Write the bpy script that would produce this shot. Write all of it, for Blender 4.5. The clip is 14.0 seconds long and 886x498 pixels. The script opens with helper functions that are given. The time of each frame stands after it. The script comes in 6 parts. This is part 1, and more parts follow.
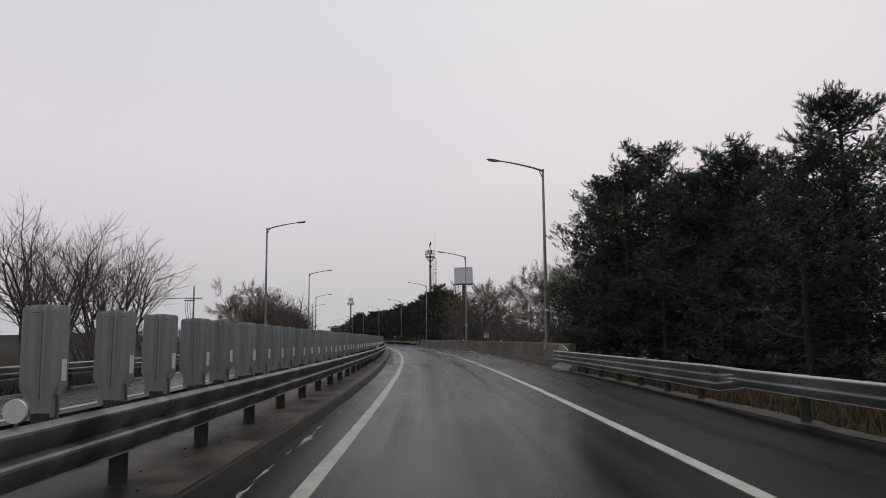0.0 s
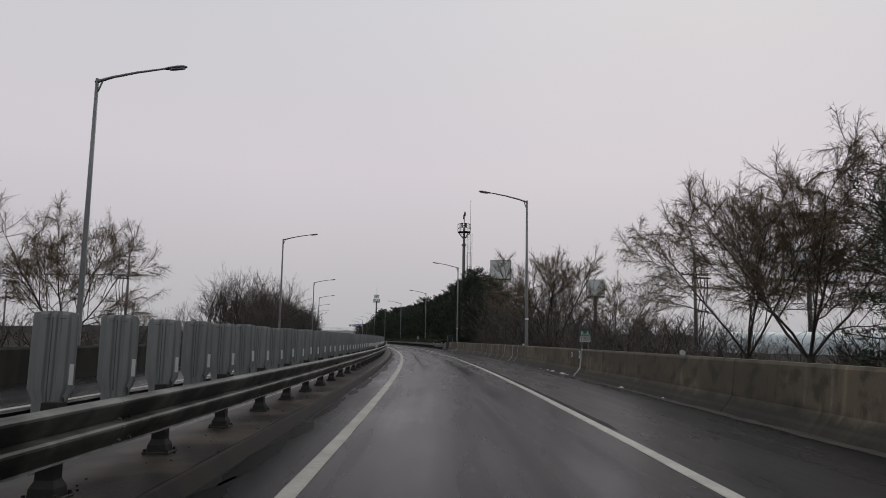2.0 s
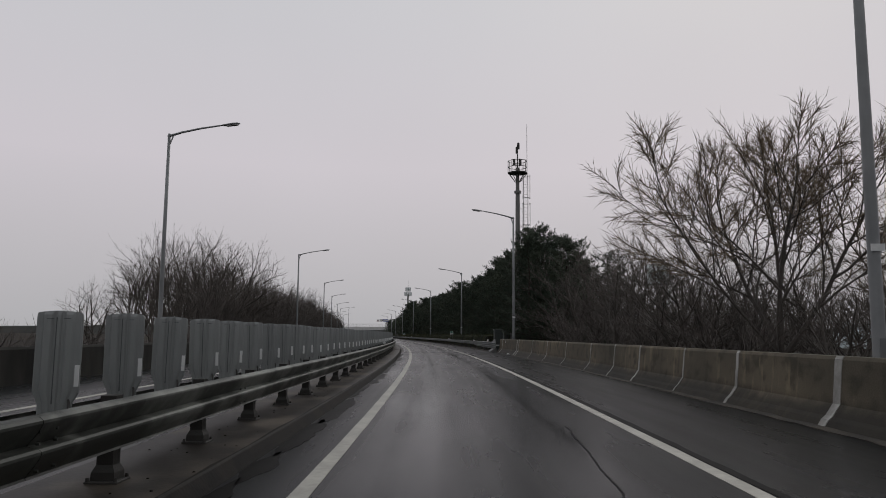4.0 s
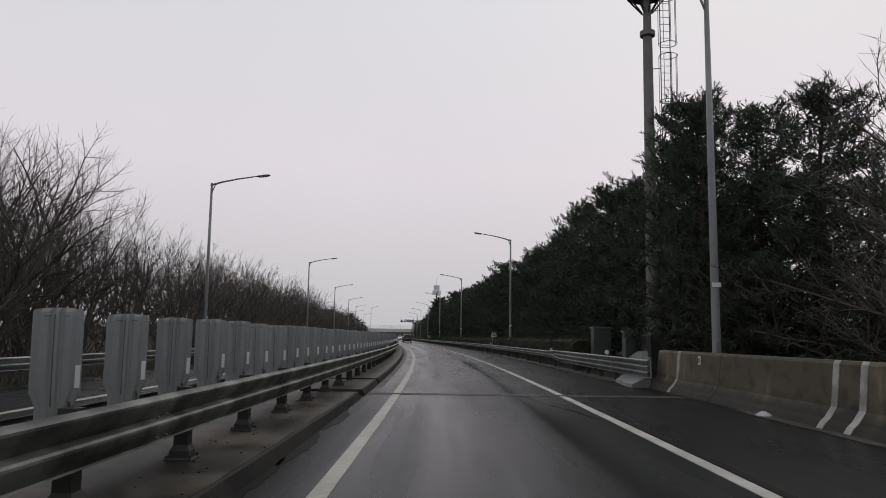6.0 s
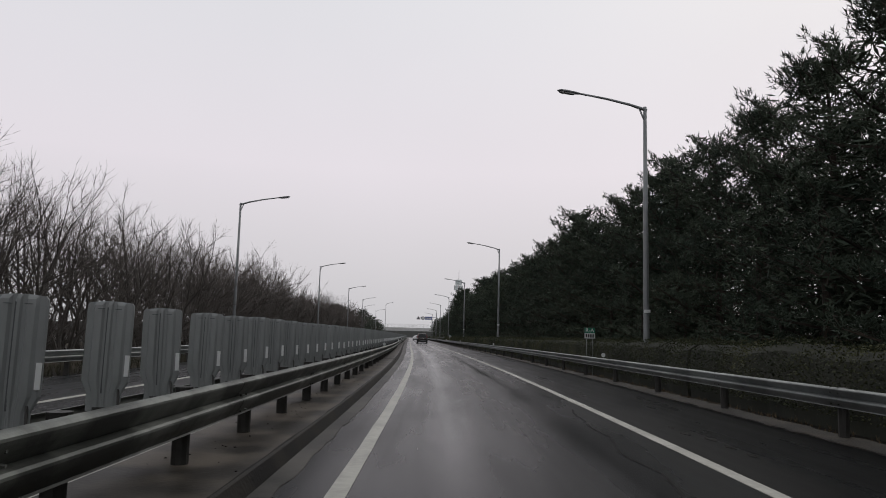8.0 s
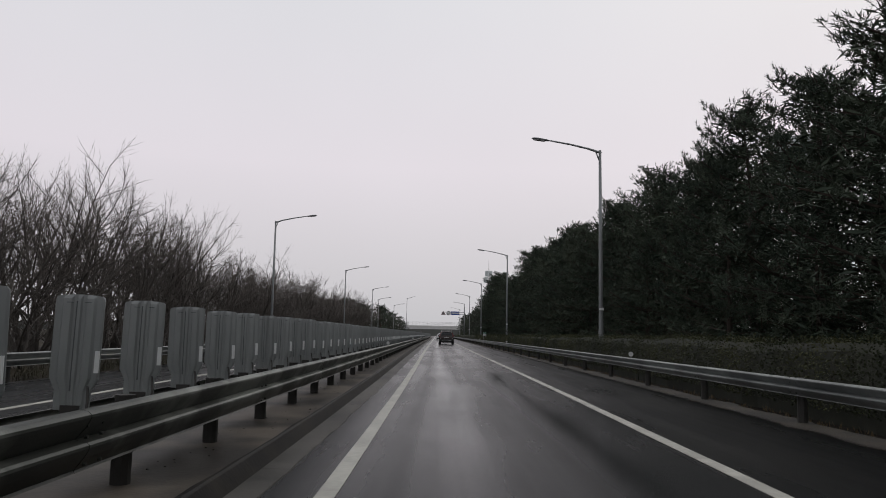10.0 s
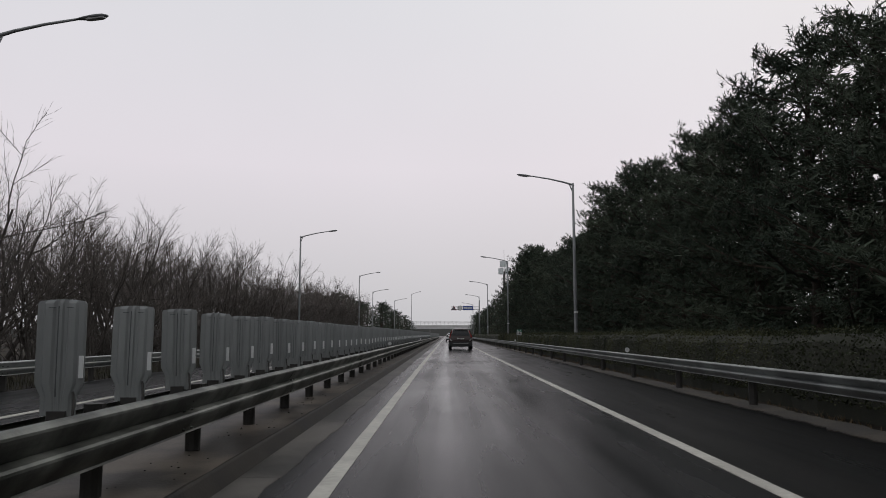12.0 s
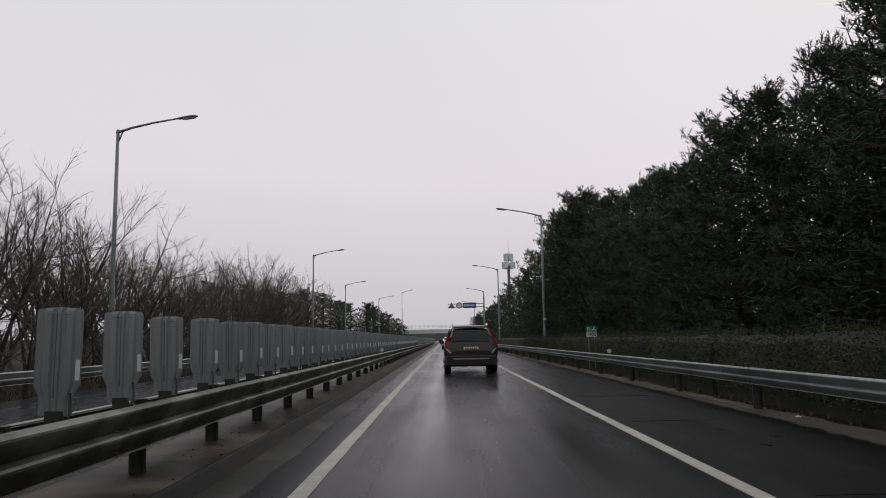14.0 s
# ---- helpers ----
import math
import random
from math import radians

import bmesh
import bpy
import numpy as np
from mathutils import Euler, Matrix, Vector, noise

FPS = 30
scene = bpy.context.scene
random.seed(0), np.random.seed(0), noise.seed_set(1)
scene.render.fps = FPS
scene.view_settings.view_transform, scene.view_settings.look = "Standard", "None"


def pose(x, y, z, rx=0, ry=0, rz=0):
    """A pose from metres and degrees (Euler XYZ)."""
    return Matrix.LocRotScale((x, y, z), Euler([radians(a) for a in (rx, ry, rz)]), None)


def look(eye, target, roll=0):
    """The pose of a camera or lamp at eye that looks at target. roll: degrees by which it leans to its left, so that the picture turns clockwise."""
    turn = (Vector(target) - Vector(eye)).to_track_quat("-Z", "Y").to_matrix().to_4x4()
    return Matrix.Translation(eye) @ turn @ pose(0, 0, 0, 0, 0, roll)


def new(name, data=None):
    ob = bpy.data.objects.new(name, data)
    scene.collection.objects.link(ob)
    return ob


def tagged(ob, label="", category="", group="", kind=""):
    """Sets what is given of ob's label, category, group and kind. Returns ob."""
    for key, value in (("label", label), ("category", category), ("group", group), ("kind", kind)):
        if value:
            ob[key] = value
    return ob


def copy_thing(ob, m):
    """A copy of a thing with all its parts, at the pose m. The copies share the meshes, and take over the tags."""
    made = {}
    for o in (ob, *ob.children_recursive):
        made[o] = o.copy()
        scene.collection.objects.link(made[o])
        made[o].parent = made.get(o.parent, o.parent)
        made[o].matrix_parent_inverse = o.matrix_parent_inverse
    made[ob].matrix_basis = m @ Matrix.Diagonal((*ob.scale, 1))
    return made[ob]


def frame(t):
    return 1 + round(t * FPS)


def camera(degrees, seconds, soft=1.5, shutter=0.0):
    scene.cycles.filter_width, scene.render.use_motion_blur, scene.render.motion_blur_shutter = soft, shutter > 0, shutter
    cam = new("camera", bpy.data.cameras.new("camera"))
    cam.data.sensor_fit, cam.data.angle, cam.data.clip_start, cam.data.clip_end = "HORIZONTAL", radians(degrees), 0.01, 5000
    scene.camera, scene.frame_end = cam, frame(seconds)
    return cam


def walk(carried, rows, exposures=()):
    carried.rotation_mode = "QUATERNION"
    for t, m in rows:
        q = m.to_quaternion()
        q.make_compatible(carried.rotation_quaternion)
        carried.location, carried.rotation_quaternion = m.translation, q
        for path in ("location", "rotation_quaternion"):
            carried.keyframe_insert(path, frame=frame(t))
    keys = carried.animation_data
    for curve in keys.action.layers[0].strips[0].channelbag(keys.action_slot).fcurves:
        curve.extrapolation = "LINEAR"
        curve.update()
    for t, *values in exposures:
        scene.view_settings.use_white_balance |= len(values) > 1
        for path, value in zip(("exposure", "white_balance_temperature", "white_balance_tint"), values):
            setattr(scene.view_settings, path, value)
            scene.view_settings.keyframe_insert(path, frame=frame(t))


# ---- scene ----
cam = camera(62.04, 14.0, soft=0.95)
# seconds, x, y, heading to the left, tilt up, lean
PATH = [
    (0.0, 1.067, 0.000, -0.220, 6.890, -0.45),
    (0.5, 1.027, 8.270, 0.361, 7.038, 0.06),
    (1.0, 0.903, 16.474, 0.929, 6.984, 0.87),
    (1.5, 0.713, 24.625, 1.729, 6.764, 1.07),
    (2.0, 0.445, 32.751, 2.316, 7.012, 1.00),
    (2.5, 0.104, 40.973, 2.485, 7.154, 0.57),
    (3.0, -0.396, 49.266, 3.723, 6.788, 0.55),
    (3.5, -0.969, 57.558, 4.417, 6.632, 0.44),
    (4.0, -1.635, 66.002, 5.030, 6.658, 0.43),
    (4.5, -2.398, 74.571, 5.657, 6.684, 0.45),
    (5.0, -3.255, 83.216, 6.297, 6.710, 0.50),
    (5.5, -4.202, 91.884, 6.947, 6.736, 0.59),
    (6.0, -5.234, 100.519, 7.432, 6.839, 0.78),
    (6.5, -6.348, 109.043, 7.696, 6.854, 0.77),
    (7.0, -7.551, 117.478, 8.068, 6.777, 0.77),
    (7.5, -8.861, 125.953, 8.458, 6.940, 1.45),
    (8.0, -10.230, 134.500, 9.128, 6.806, 1.48),
    (8.5, -11.642, 143.092, 9.655, 6.791, 1.13),
    (9.0, -13.113, 151.709, 10.223, 6.740, 1.02),
    (9.5, -14.653, 160.324, 10.736, 6.689, 1.00),
    (10.0, -16.255, 168.916, 11.181, 6.638, 1.06),
    (10.5, -17.914, 177.462, 11.514, 6.660, 1.46),
    (11.0, -19.601, 185.923, 11.796, 6.674, 0.93),
    (11.5, -21.294, 194.279, 11.953, 6.647, 0.43),
    (12.0, -22.968, 202.522, 11.833, 6.626, -0.09),
    (12.5, -24.600, 210.646, 11.609, 6.678, -0.48),
    (13.0, -26.192, 218.642, 11.473, 6.831, -0.69),
    (13.5, -27.765, 226.598, 11.600, 6.823, -0.82),
    (14.0, -29.355, 234.585, 11.526, 6.988, -0.99),
]


def eye_pose(x, y, yaw, tilt, lean):
    a, b = radians(yaw), radians(tilt)
    eye = Vector((x, y, 1.2))
    return look(eye, eye + 10 * Vector((-math.sin(a) * math.cos(b), math.cos(a) * math.cos(b), math.sin(b))), lean)


EXPOSURES = [(0.0, -0.08), (2.0, -0.25), (3.5, -0.36), (6.0, -0.05), (8.0, 0.04), (10.5, 0.0), (14.0, 0.0)]
walk(cam, [(t, eye_pose(x, y, yw, p, r)) for t, x, y, yw, p, r in PATH], EXPOSURES)

# ---------------------------------------------------------------- light
world = bpy.data.worlds.new("overcast_sky")
scene.world = world
world.use_nodes = True
wn, wl = world.node_tree.nodes, world.node_tree.links
wn.clear()
w_out = wn.new("ShaderNodeOutputWorld")
w_bg = wn.new("ShaderNodeBackground")
w_sky = wn.new("ShaderNodeTexSky")
w_sky.sky_type = "NISHITA"
w_sky.sun_disc = False
w_sky.sun_elevation, w_sky.sun_rotation = radians(38), radians(20)
w_sky.dust_density, w_sky.air_density = 6.0, 1.5
w_dim = wn.new("ShaderNodeVectorMath")
w_dim.operation = "SCALE"
w_dim.inputs["Scale"].default_value = 0.09
w_co = wn.new("ShaderNodeTexCoord")
w_sep = wn.new("ShaderNodeSeparateXYZ")
w_ramp = wn.new("ShaderNodeValToRGB")
els = w_ramp.color_ramp.elements
els[0].position, els[0].color = 0.0, (0.56, 0.555, 0.575, 1)
els[1].position, els[1].color = 0.55, (0.70, 0.72, 0.75, 1)
e = els.new(0.22)
e.color = (0.76, 0.715, 0.765, 1)
w_noise = wn.new("ShaderNodeTexNoise")
w_noise.inputs["Scale"].default_value = 1.6
w_noise.inputs["Detail"].default_value = 4
w_map = wn.new("ShaderNodeMapRange")
w_map.inputs[3].default_value, w_map.inputs[4].default_value = 0.93, 1.07
w_cloud = wn.new("ShaderNodeVectorMath")
w_cloud.operation = "SCALE"
w_mix = wn.new("ShaderNodeMix")
w_mix.data_type = "RGBA"
w_mix.inputs[0].default_value = 0.97
wl.new(w_co.outputs["Generated"], w_sep.inputs[0])
wl.new(w_co.outputs["Generated"], w_noise.inputs["Vector"])
wl.new(w_sep.outputs["Z"], w_ramp.inputs["Fac"])
wl.new(w_noise.outputs["Fac"], w_map.inputs[0])
wl.new(w_ramp.outputs["Color"], w_cloud.inputs[0])
wl.new(w_map.outputs[0], w_cloud.inputs["Scale"])
wl.new(w_sky.outputs["Color"], w_dim.inputs[0])
wl.new(w_dim.outputs[0], w_mix.inputs[6])
wl.new(w_cloud.outputs[0], w_mix.inputs[7])
wl.new(w_mix.outputs[2], w_bg.inputs["Color"])
wl.new(w_bg.outputs[0], w_out.inputs[0])
w_bg.inputs["Strength"].default_value = 1.0

sun = new("sun", bpy.data.lights.new("sun", "SUN"))
sun.data.energy, sun.data.angle, sun.data.color = 0.5, radians(30), (1.0, 0.97, 0.93)
sun.matrix_world = look((0, 0, 60), (-20 * math.sin(radians(20)), -20 * math.cos(radians(20)), 44))


# ---------------------------------------------------------------- materials
def material(name, a, b, rough=0.7, scale=4.0, metal=0.0, bump=0.15, stains=0.35, stain_scale=0.5, fine=60.0, rough_var=0.12,
             stretch=(1, 1, 1), spec=0.5, by_object=0.0, coat=0.0):
    """Two colours mixed by a fine and a broad noise, with relief and an uneven gloss."""
    m = bpy.data.materials.new(name)
    m.use_nodes = True
    n, l = m.node_tree.nodes, m.node_tree.links
    p = n["Principled BSDF"]
    co = n.new("ShaderNodeTexCoord")
    mp = n.new("ShaderNodeMapping")
    mp.inputs["Scale"].default_value = stretch
    l.new(co.outputs["Object"], mp.inputs[0])
    n1, n2, n3 = [n.new("ShaderNodeTexNoise") for _ in range(3)]
    for nd, sc, de in ((n1, scale, 6), (n2, stain_scale, 5), (n3, fine, 3)):
        nd.inputs["Scale"].default_value, nd.inputs["Detail"].default_value = sc, de
        l.new(mp.outputs[0], nd.inputs["Vector"])
    mix = n.new("ShaderNodeMix")
    mix.data_type = "RGBA"
    mix.inputs[6].default_value, mix.inputs[7].default_value = (*a, 1), (*b, 1)
    add = n.new("ShaderNodeMath")
    add.operation = "MULTIPLY_ADD"
    l.new(n1.outputs["Fac"], add.inputs[0])
    add.inputs[1].default_value = 1.0 - stains * 0.5
    st = n.new("ShaderNodeMapRange")
    st.inputs[1].default_value, st.inputs[2].default_value = 0.4, 0.62
    st.inputs[3].default_value, st.inputs[4].default_value = -stains * 0.6, stains * 0.7
    l.new(n2.outputs["Fac"], st.inputs[0])
    l.new(st.outputs[0], add.inputs[2])
    fac = add
    if by_object:
        oi = n.new("ShaderNodeObjectInfo")
        am = n.new("ShaderNodeMath")
        am.operation = "MULTIPLY_ADD"
        l.new(oi.outputs["Random"], am.inputs[0])
        am.inputs[1].default_value = by_object
        l.new(add.outputs[0], am.inputs[2])
        fac = am
    cl = n.new("ShaderNodeClamp")
    l.new(fac.outputs[0], cl.inputs[0])
    l.new(cl.outputs[0], mix.inputs[0])
    l.new(mix.outputs[2], p.inputs["Base Color"])
    rr = n.new("ShaderNodeMapRange")
    rr.inputs[3].default_value, rr.inputs[4].default_value = max(rough - rough_var, 0.02), min(rough + rough_var, 1)
    l.new(n2.outputs["Fac"], rr.inputs[0])
    l.new(rr.outputs[0], p.inputs["Roughness"])
    p.inputs["Metallic"].default_value = metal
    p.inputs["Specular IOR Level"].default_value = spec
    p.inputs["Coat Weight"].default_value = coat
    if bump:
        bp = n.new("ShaderNodeBump")
        bp.inputs["Strength"].default_value, bp.inputs["Distance"].default_value = bump, 0.02
        l.new(n3.outputs["Fac"], bp.inputs["Height"])
        l.new(bp.outputs[0], p.inputs["Normal"])
    return m


def math_node(n, op, a, b=None):
    nd = n.new("ShaderNodeMath")
    nd.operation = op
    for i, v in enumerate((a, b)):
        if v is None:
            continue
        if isinstance(v, (int, float)):
            nd.inputs[i].default_value = v
        else:
            n.id_data.links.new(v, nd.inputs[i])
    return nd.outputs[0]


def asphalt_material():
    """Wet asphalt; the sheet's own coordinates are metres across and along the road."""
    m = bpy.data.materials.new("wet_asphalt")
    m.use_nodes = True
    n, l = m.node_tree.nodes, m.node_tree.links
    p = n["Principled BSDF"]
    uv = n.new("ShaderNodeUVMap")
    uv.uv_map = "lane"
    sep = n.new("ShaderNodeSeparateXYZ")
    l.new(uv.outputs[0], sep.inputs[0])
    across, along = sep.outputs[0], sep.outputs[1]

    def noise_at(scale, detail, sx=1.0, sy=1.0):
        mp = n.new("ShaderNodeMapping")
        mp.inputs["Scale"].default_value = (sx, sy, 1)
        l.new(uv.outputs[0], mp.inputs[0])
        nd = n.new("ShaderNodeTexNoise")
        nd.inputs["Scale"].default_value, nd.inputs["Detail"].default_value = scale, detail
        l.new(mp.outputs[0], nd.inputs["Vector"])
        return nd.outputs["Fac"]

    grain = noise_at(55, 4)
    patch = noise_at(0.5, 6, 1.4, 0.35)
    streak = noise_at(1.2, 5, 2.2, 0.06)
    # wheel tracks 0.75 m to each side of the lane's middle
    off = math_node(n, "ABSOLUTE", math_node(n, "SUBTRACT", math_node(n, "ABSOLUTE", math_node(n, "SUBTRACT", across, 1.75)), 0.78))
    track = math_node(n, "MAXIMUM", math_node(n, "SUBTRACT", 1.0, math_node(n, "MULTIPLY", off, 2.4)), 0.0)
    # bridge deck, laid in a paler mix
    deck = math_node(n, "MULTIPLY", math_node(n, "GREATER_THAN", along, 34.2), math_node(n, "LESS_THAN", along, 115.6))
    outside = math_node(n, "GREATER_THAN", across, 3.55)
    ramp = n.new("ShaderNodeValToRGB")
    ramp.color_ramp.elements[0].position, ramp.color_ramp.elements[0].color = 0.3, (0.0075, 0.0075, 0.008, 1)
    ramp.color_ramp.elements[1].position, ramp.color_ramp.elements[1].color = 0.75, (0.0238, 0.0252, 0.0258, 1)
    v = math_node(n, "ADD", math_node(n, "MULTIPLY", patch, 0.45), math_node(n, "MULTIPLY", streak, 0.35))
    v = math_node(n, "ADD", v, math_node(n, "MULTIPLY", grain, 0.25))
    v = math_node(n, "ADD", v, math_node(n, "MULTIPLY", deck, 0.10))
    v = math_node(n, "SUBTRACT", v, math_node(n, "MULTIPLY", outside, 0.19))
    v = math_node(n, "SUBTRACT", v, math_node(n, "MULTIPLY", math_node(n, "LESS_THAN", along, 34.2), 0.12))
    l.new(v, ramp.inputs["Fac"])
    l.new(ramp.outputs["Color"], p.inputs["Base Color"])
    wet = math_node(n, "ADD", math_node(n, "MULTIPLY", patch, 0.5), math_node(n, "MULTIPLY", streak, 0.4))
    rough = math_node(n, "SUBTRACT", 0.52, math_node(n, "MULTIPLY", wet, 0.55))
    rough = math_node(n, "SUBTRACT", rough, math_node(n, "MULTIPLY", track, 0.1))
    dry = math_node(n, "MULTIPLY", outside, math_node(n, "SUBTRACT", 1.0, math_node(n, "MULTIPLY", deck, 0.4)))
    rough = math_node(n, "SUBTRACT", rough, math_node(n, "MULTIPLY", dry, -0.05))
    l.new(rough, p.inputs["Roughness"])
    l.new(math_node(n, "SUBTRACT", 0.036, math_node(n, "MULTIPLY", outside, 0.002)), p.inputs["Specular IOR Level"])
    bp = n.new("ShaderNodeBump")
    bp.inputs["Strength"].default_value, bp.inputs["Distance"].default_value = 0.2, 0.004
    l.new(grain, bp.inputs["Height"])
    l.new(bp.outputs[0], p.inputs["Normal"])
    return m


def streaked_concrete():
    """Barrier concrete with rain streaks, moss and a darker foot."""
    m = bpy.data.materials.new("streaked_concrete")
    m.use_nodes = True
    n, l = m.node_tree.nodes, m.node_tree.links
    p = n["Principled BSDF"]
    uv = n.new("ShaderNodeUVMap")
    uv.uv_map = "lane"

    def noise_at(scale, detail, sx, sy):
        mp = n.new("ShaderNodeMapping")
        mp.inputs["Scale"].default_value = (sx, sy, 1)
        l.new(uv.outputs[0], mp.inputs[0])
        nd = n.new("ShaderNodeTexNoise")
        nd.inputs["Scale"].default_value, nd.inputs["Detail"].default_value = scale, detail
        l.new(mp.outputs[0], nd.inputs["Vector"])
        return nd.outputs["Fac"]

    def banded(v, lo, hi):
        r = n.new("ShaderNodeMapRange")
        r.interpolation_type = "SMOOTHSTEP"
        r.inputs[1].default_value, r.inputs[2].default_value = lo, hi
        l.new(v, r.inputs[0])
        return r.outputs[0]

    def mixed(fac, a, b):
        x = n.new("ShaderNodeMix")
        x.data_type = "RGBA"
        l.new(fac, x.inputs[0])
        for sock, val in ((x.inputs[6], a), (x.inputs[7], b)):
            if isinstance(val, tuple):
                sock.default_value = (*val, 1)
            else:
                l.new(val, sock)
        return x.outputs[2]

    streak = noise_at(2.2, 8, 0.55, 1.9)
    broad = noise_at(0.5, 5, 1.0, 0.55)
    runs = noise_at(4.0, 6, 0.28, 1.0)
    blotch = noise_at(2.0, 7, 1.2, 0.9)
    grain = noise_at(40, 4, 1, 1)
    # olive-brown wet concrete, dark algae, tan runs where the film has washed off
    base = mixed(banded(broad, 0.35, 0.65), (0.105, 0.092, 0.068), (0.175, 0.146, 0.104))
    base = mixed(math_node(n, "MULTIPLY", banded(blotch, 0.50, 0.66), 0.7), base, (0.052, 0.047, 0.035))
    wash = math_node(n, "MULTIPLY", banded(streak, 0.52, 0.64), banded(broad, 0.42, 0.58))
    base = mixed(math_node(n, "MULTIPLY", wash, 0.75), base, (0.26, 0.215, 0.145))
    base = mixed(math_node(n, "MULTIPLY", banded(runs, 0.54, 0.70), 0.4), base, (0.05, 0.044, 0.034))
    # darker towards the foot, with an uneven edge
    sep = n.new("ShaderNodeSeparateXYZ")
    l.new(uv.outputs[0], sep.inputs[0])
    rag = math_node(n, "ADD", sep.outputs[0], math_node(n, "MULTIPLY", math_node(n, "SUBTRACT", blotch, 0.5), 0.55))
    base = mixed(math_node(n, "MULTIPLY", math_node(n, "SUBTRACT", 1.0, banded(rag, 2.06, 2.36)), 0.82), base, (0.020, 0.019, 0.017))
    tint = n.new("ShaderNodeMix")
    tint.data_type, tint.blend_type = "RGBA", "MULTIPLY"
    tint.inputs[0].default_value = 0.5
    l.new(base, tint.inputs[6])
    l.new(grain, tint.inputs[7])
    l.new(tint.outputs[2], p.inputs["Base Color"])
    p.inputs["Specular IOR Level"].default_value = 0.2
    p.inputs["Roughness"].default_value = 0.75
    bp = n.new("ShaderNodeBump")
    bp.inputs["Strength"].default_value, bp.inputs["Distance"].default_value = 0.3, 0.01
    l.new(grain, bp.inputs["Height"])
    l.new(bp.outputs[0], p.inputs["Normal"])
    return m


ASPHALT = asphalt_material()
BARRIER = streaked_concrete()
LINE = material("road_paint", (0.2059, 0.1979, 0.1693), (0.4347, 0.4209, 0.3718), rough=0.5, scale=12, stains=0.35, stain_scale=1.5)
KERB = material("wet_kerb_concrete", (0.018, 0.015, 0.012), (0.098, 0.082, 0.066), rough=0.5, scale=3, stains=0.9, stain_scale=0.9, by_object=0.1, spec=0.12, bump=0.12, fine=35)
KERBFACE = material("black_face_concrete", (0.006, 0.0055, 0.005), (0.026, 0.023, 0.019), rough=0.6, scale=5, stains=0.7, stain_scale=1.4, spec=0.06, bump=0.2, fine=30)
GUTTER = material("gutter_concrete", (0.030, 0.0285, 0.026), (0.095, 0.088, 0.080), rough=0.5, scale=5, stains=0.8, by_object=0.25, spec=0.05)
ZINC = material("galvanised_steel", (0.1428, 0.1499, 0.1471), (0.2999, 0.3141, 0.3069), rough=0.5, scale=7, metal=0.55, stains=0.55, stain_scale=0.8, bump=0.05, by_object=0.15)
ZINC_OLD = material("dirty_galvanised_steel", (0.0286, 0.0312, 0.026), (0.1625, 0.169, 0.1521), rough=0.55, scale=9, metal=0.3, stains=0.9, stain_scale=1.6, bump=0.1, by_object=0.1)
POST = material("dark_post_steel", (0.018, 0.017, 0.015), (0.045, 0.042, 0.038), rough=0.6, scale=9, metal=0.3, stains=0.5, by_object=0.2)
PANEL = material("grey_painted_steel", (0.138, 0.146, 0.144), (0.240, 0.252, 0.247), rough=0.5, scale=5, metal=0.1, stains=0.5, stain_scale=1.2, bump=0.04, by_object=0.35, stretch=(1, 1, 0.35))
PANEL_DARK = material("shaded_groove_paint", (0.05, 0.055, 0.055), (0.09, 0.10, 0.10), rough=0.7, bump=0.0)
WHITE = material("reflective_white", (0.5, 0.51, 0.5), (0.66, 0.67, 0.66), rough=0.35, scale=20, bump=0.0)
CAULK = material("white_joint_paint", (0.2, 0.195, 0.18), (0.42, 0.41, 0.385), rough=0.6, scale=14, stains=0.6, stain_scale=3)
TANJOINT = material("rusty_joint_filler", (0.05, 0.042, 0.028), (0.15, 0.125, 0.085), rough=0.7, scale=9, stains=0.7, stain_scale=3)
PALE = material("pale_new_concrete", (0.12, 0.122, 0.118), (0.195, 0.198, 0.192), rough=0.6, scale=6, stains=0.4)
POLE = material("lamp_pole_steel", (0.14, 0.147, 0.15), (0.23, 0.238, 0.24), rough=0.5, metal=0.4, scale=5, stains=0.5, bump=0.03)
LAMPHEAD = material("lamp_head_paint", (0.10, 0.105, 0.11), (0.16, 0.165, 0.17), rough=0.45, bump=0.0)
LENS = material("lamp_glass", (0.35, 0.36, 0.36), (0.5, 0.5, 0.5), rough=0.2, bump=0.0)
FARGRASS = material("damp_verge_grass", (0.022, 0.022, 0.013), (0.065, 0.058, 0.035), rough=0.9, scale=3, bump=0.0)
EARTH = material("winter_verge", (0.010, 0.008, 0.006), (0.04, 0.031, 0.02), rough=0.95, scale=1.6, stains=0.7, stain_scale=0.06, fine=18, bump=0.6, spec=0.1)
DRYGRASS = material("dry_grass", (0.05, 0.034, 0.017), (0.13, 0.093, 0.05), rough=0.9, scale=3, bump=0.0, by_object=0.2)
BARK = material("pine_bark", (0.01925, 0.01485, 0.01155), (0.055, 0.0396, 0.0275), rough=0.95, scale=9, bump=0.5, stretch=(1, 1, 0.3))
NEEDLE = material("pine_needles", (0.029, 0.041, 0.030), (0.090, 0.108, 0.077), rough=0.7, scale=0.9, bump=0.0, stains=0.6, stain_scale=0.3, by_object=0.2, spec=0.08)
TWIG = material("bare_twigs", (0.055, 0.047, 0.042), (0.13, 0.112, 0.10), rough=0.9, scale=2, bump=0.0, by_object=0.3)
WILLOW = material("willow_twigs", (0.08, 0.058, 0.038), (0.18, 0.135, 0.085), rough=0.9, scale=2, bump=0.0, by_object=0.2)
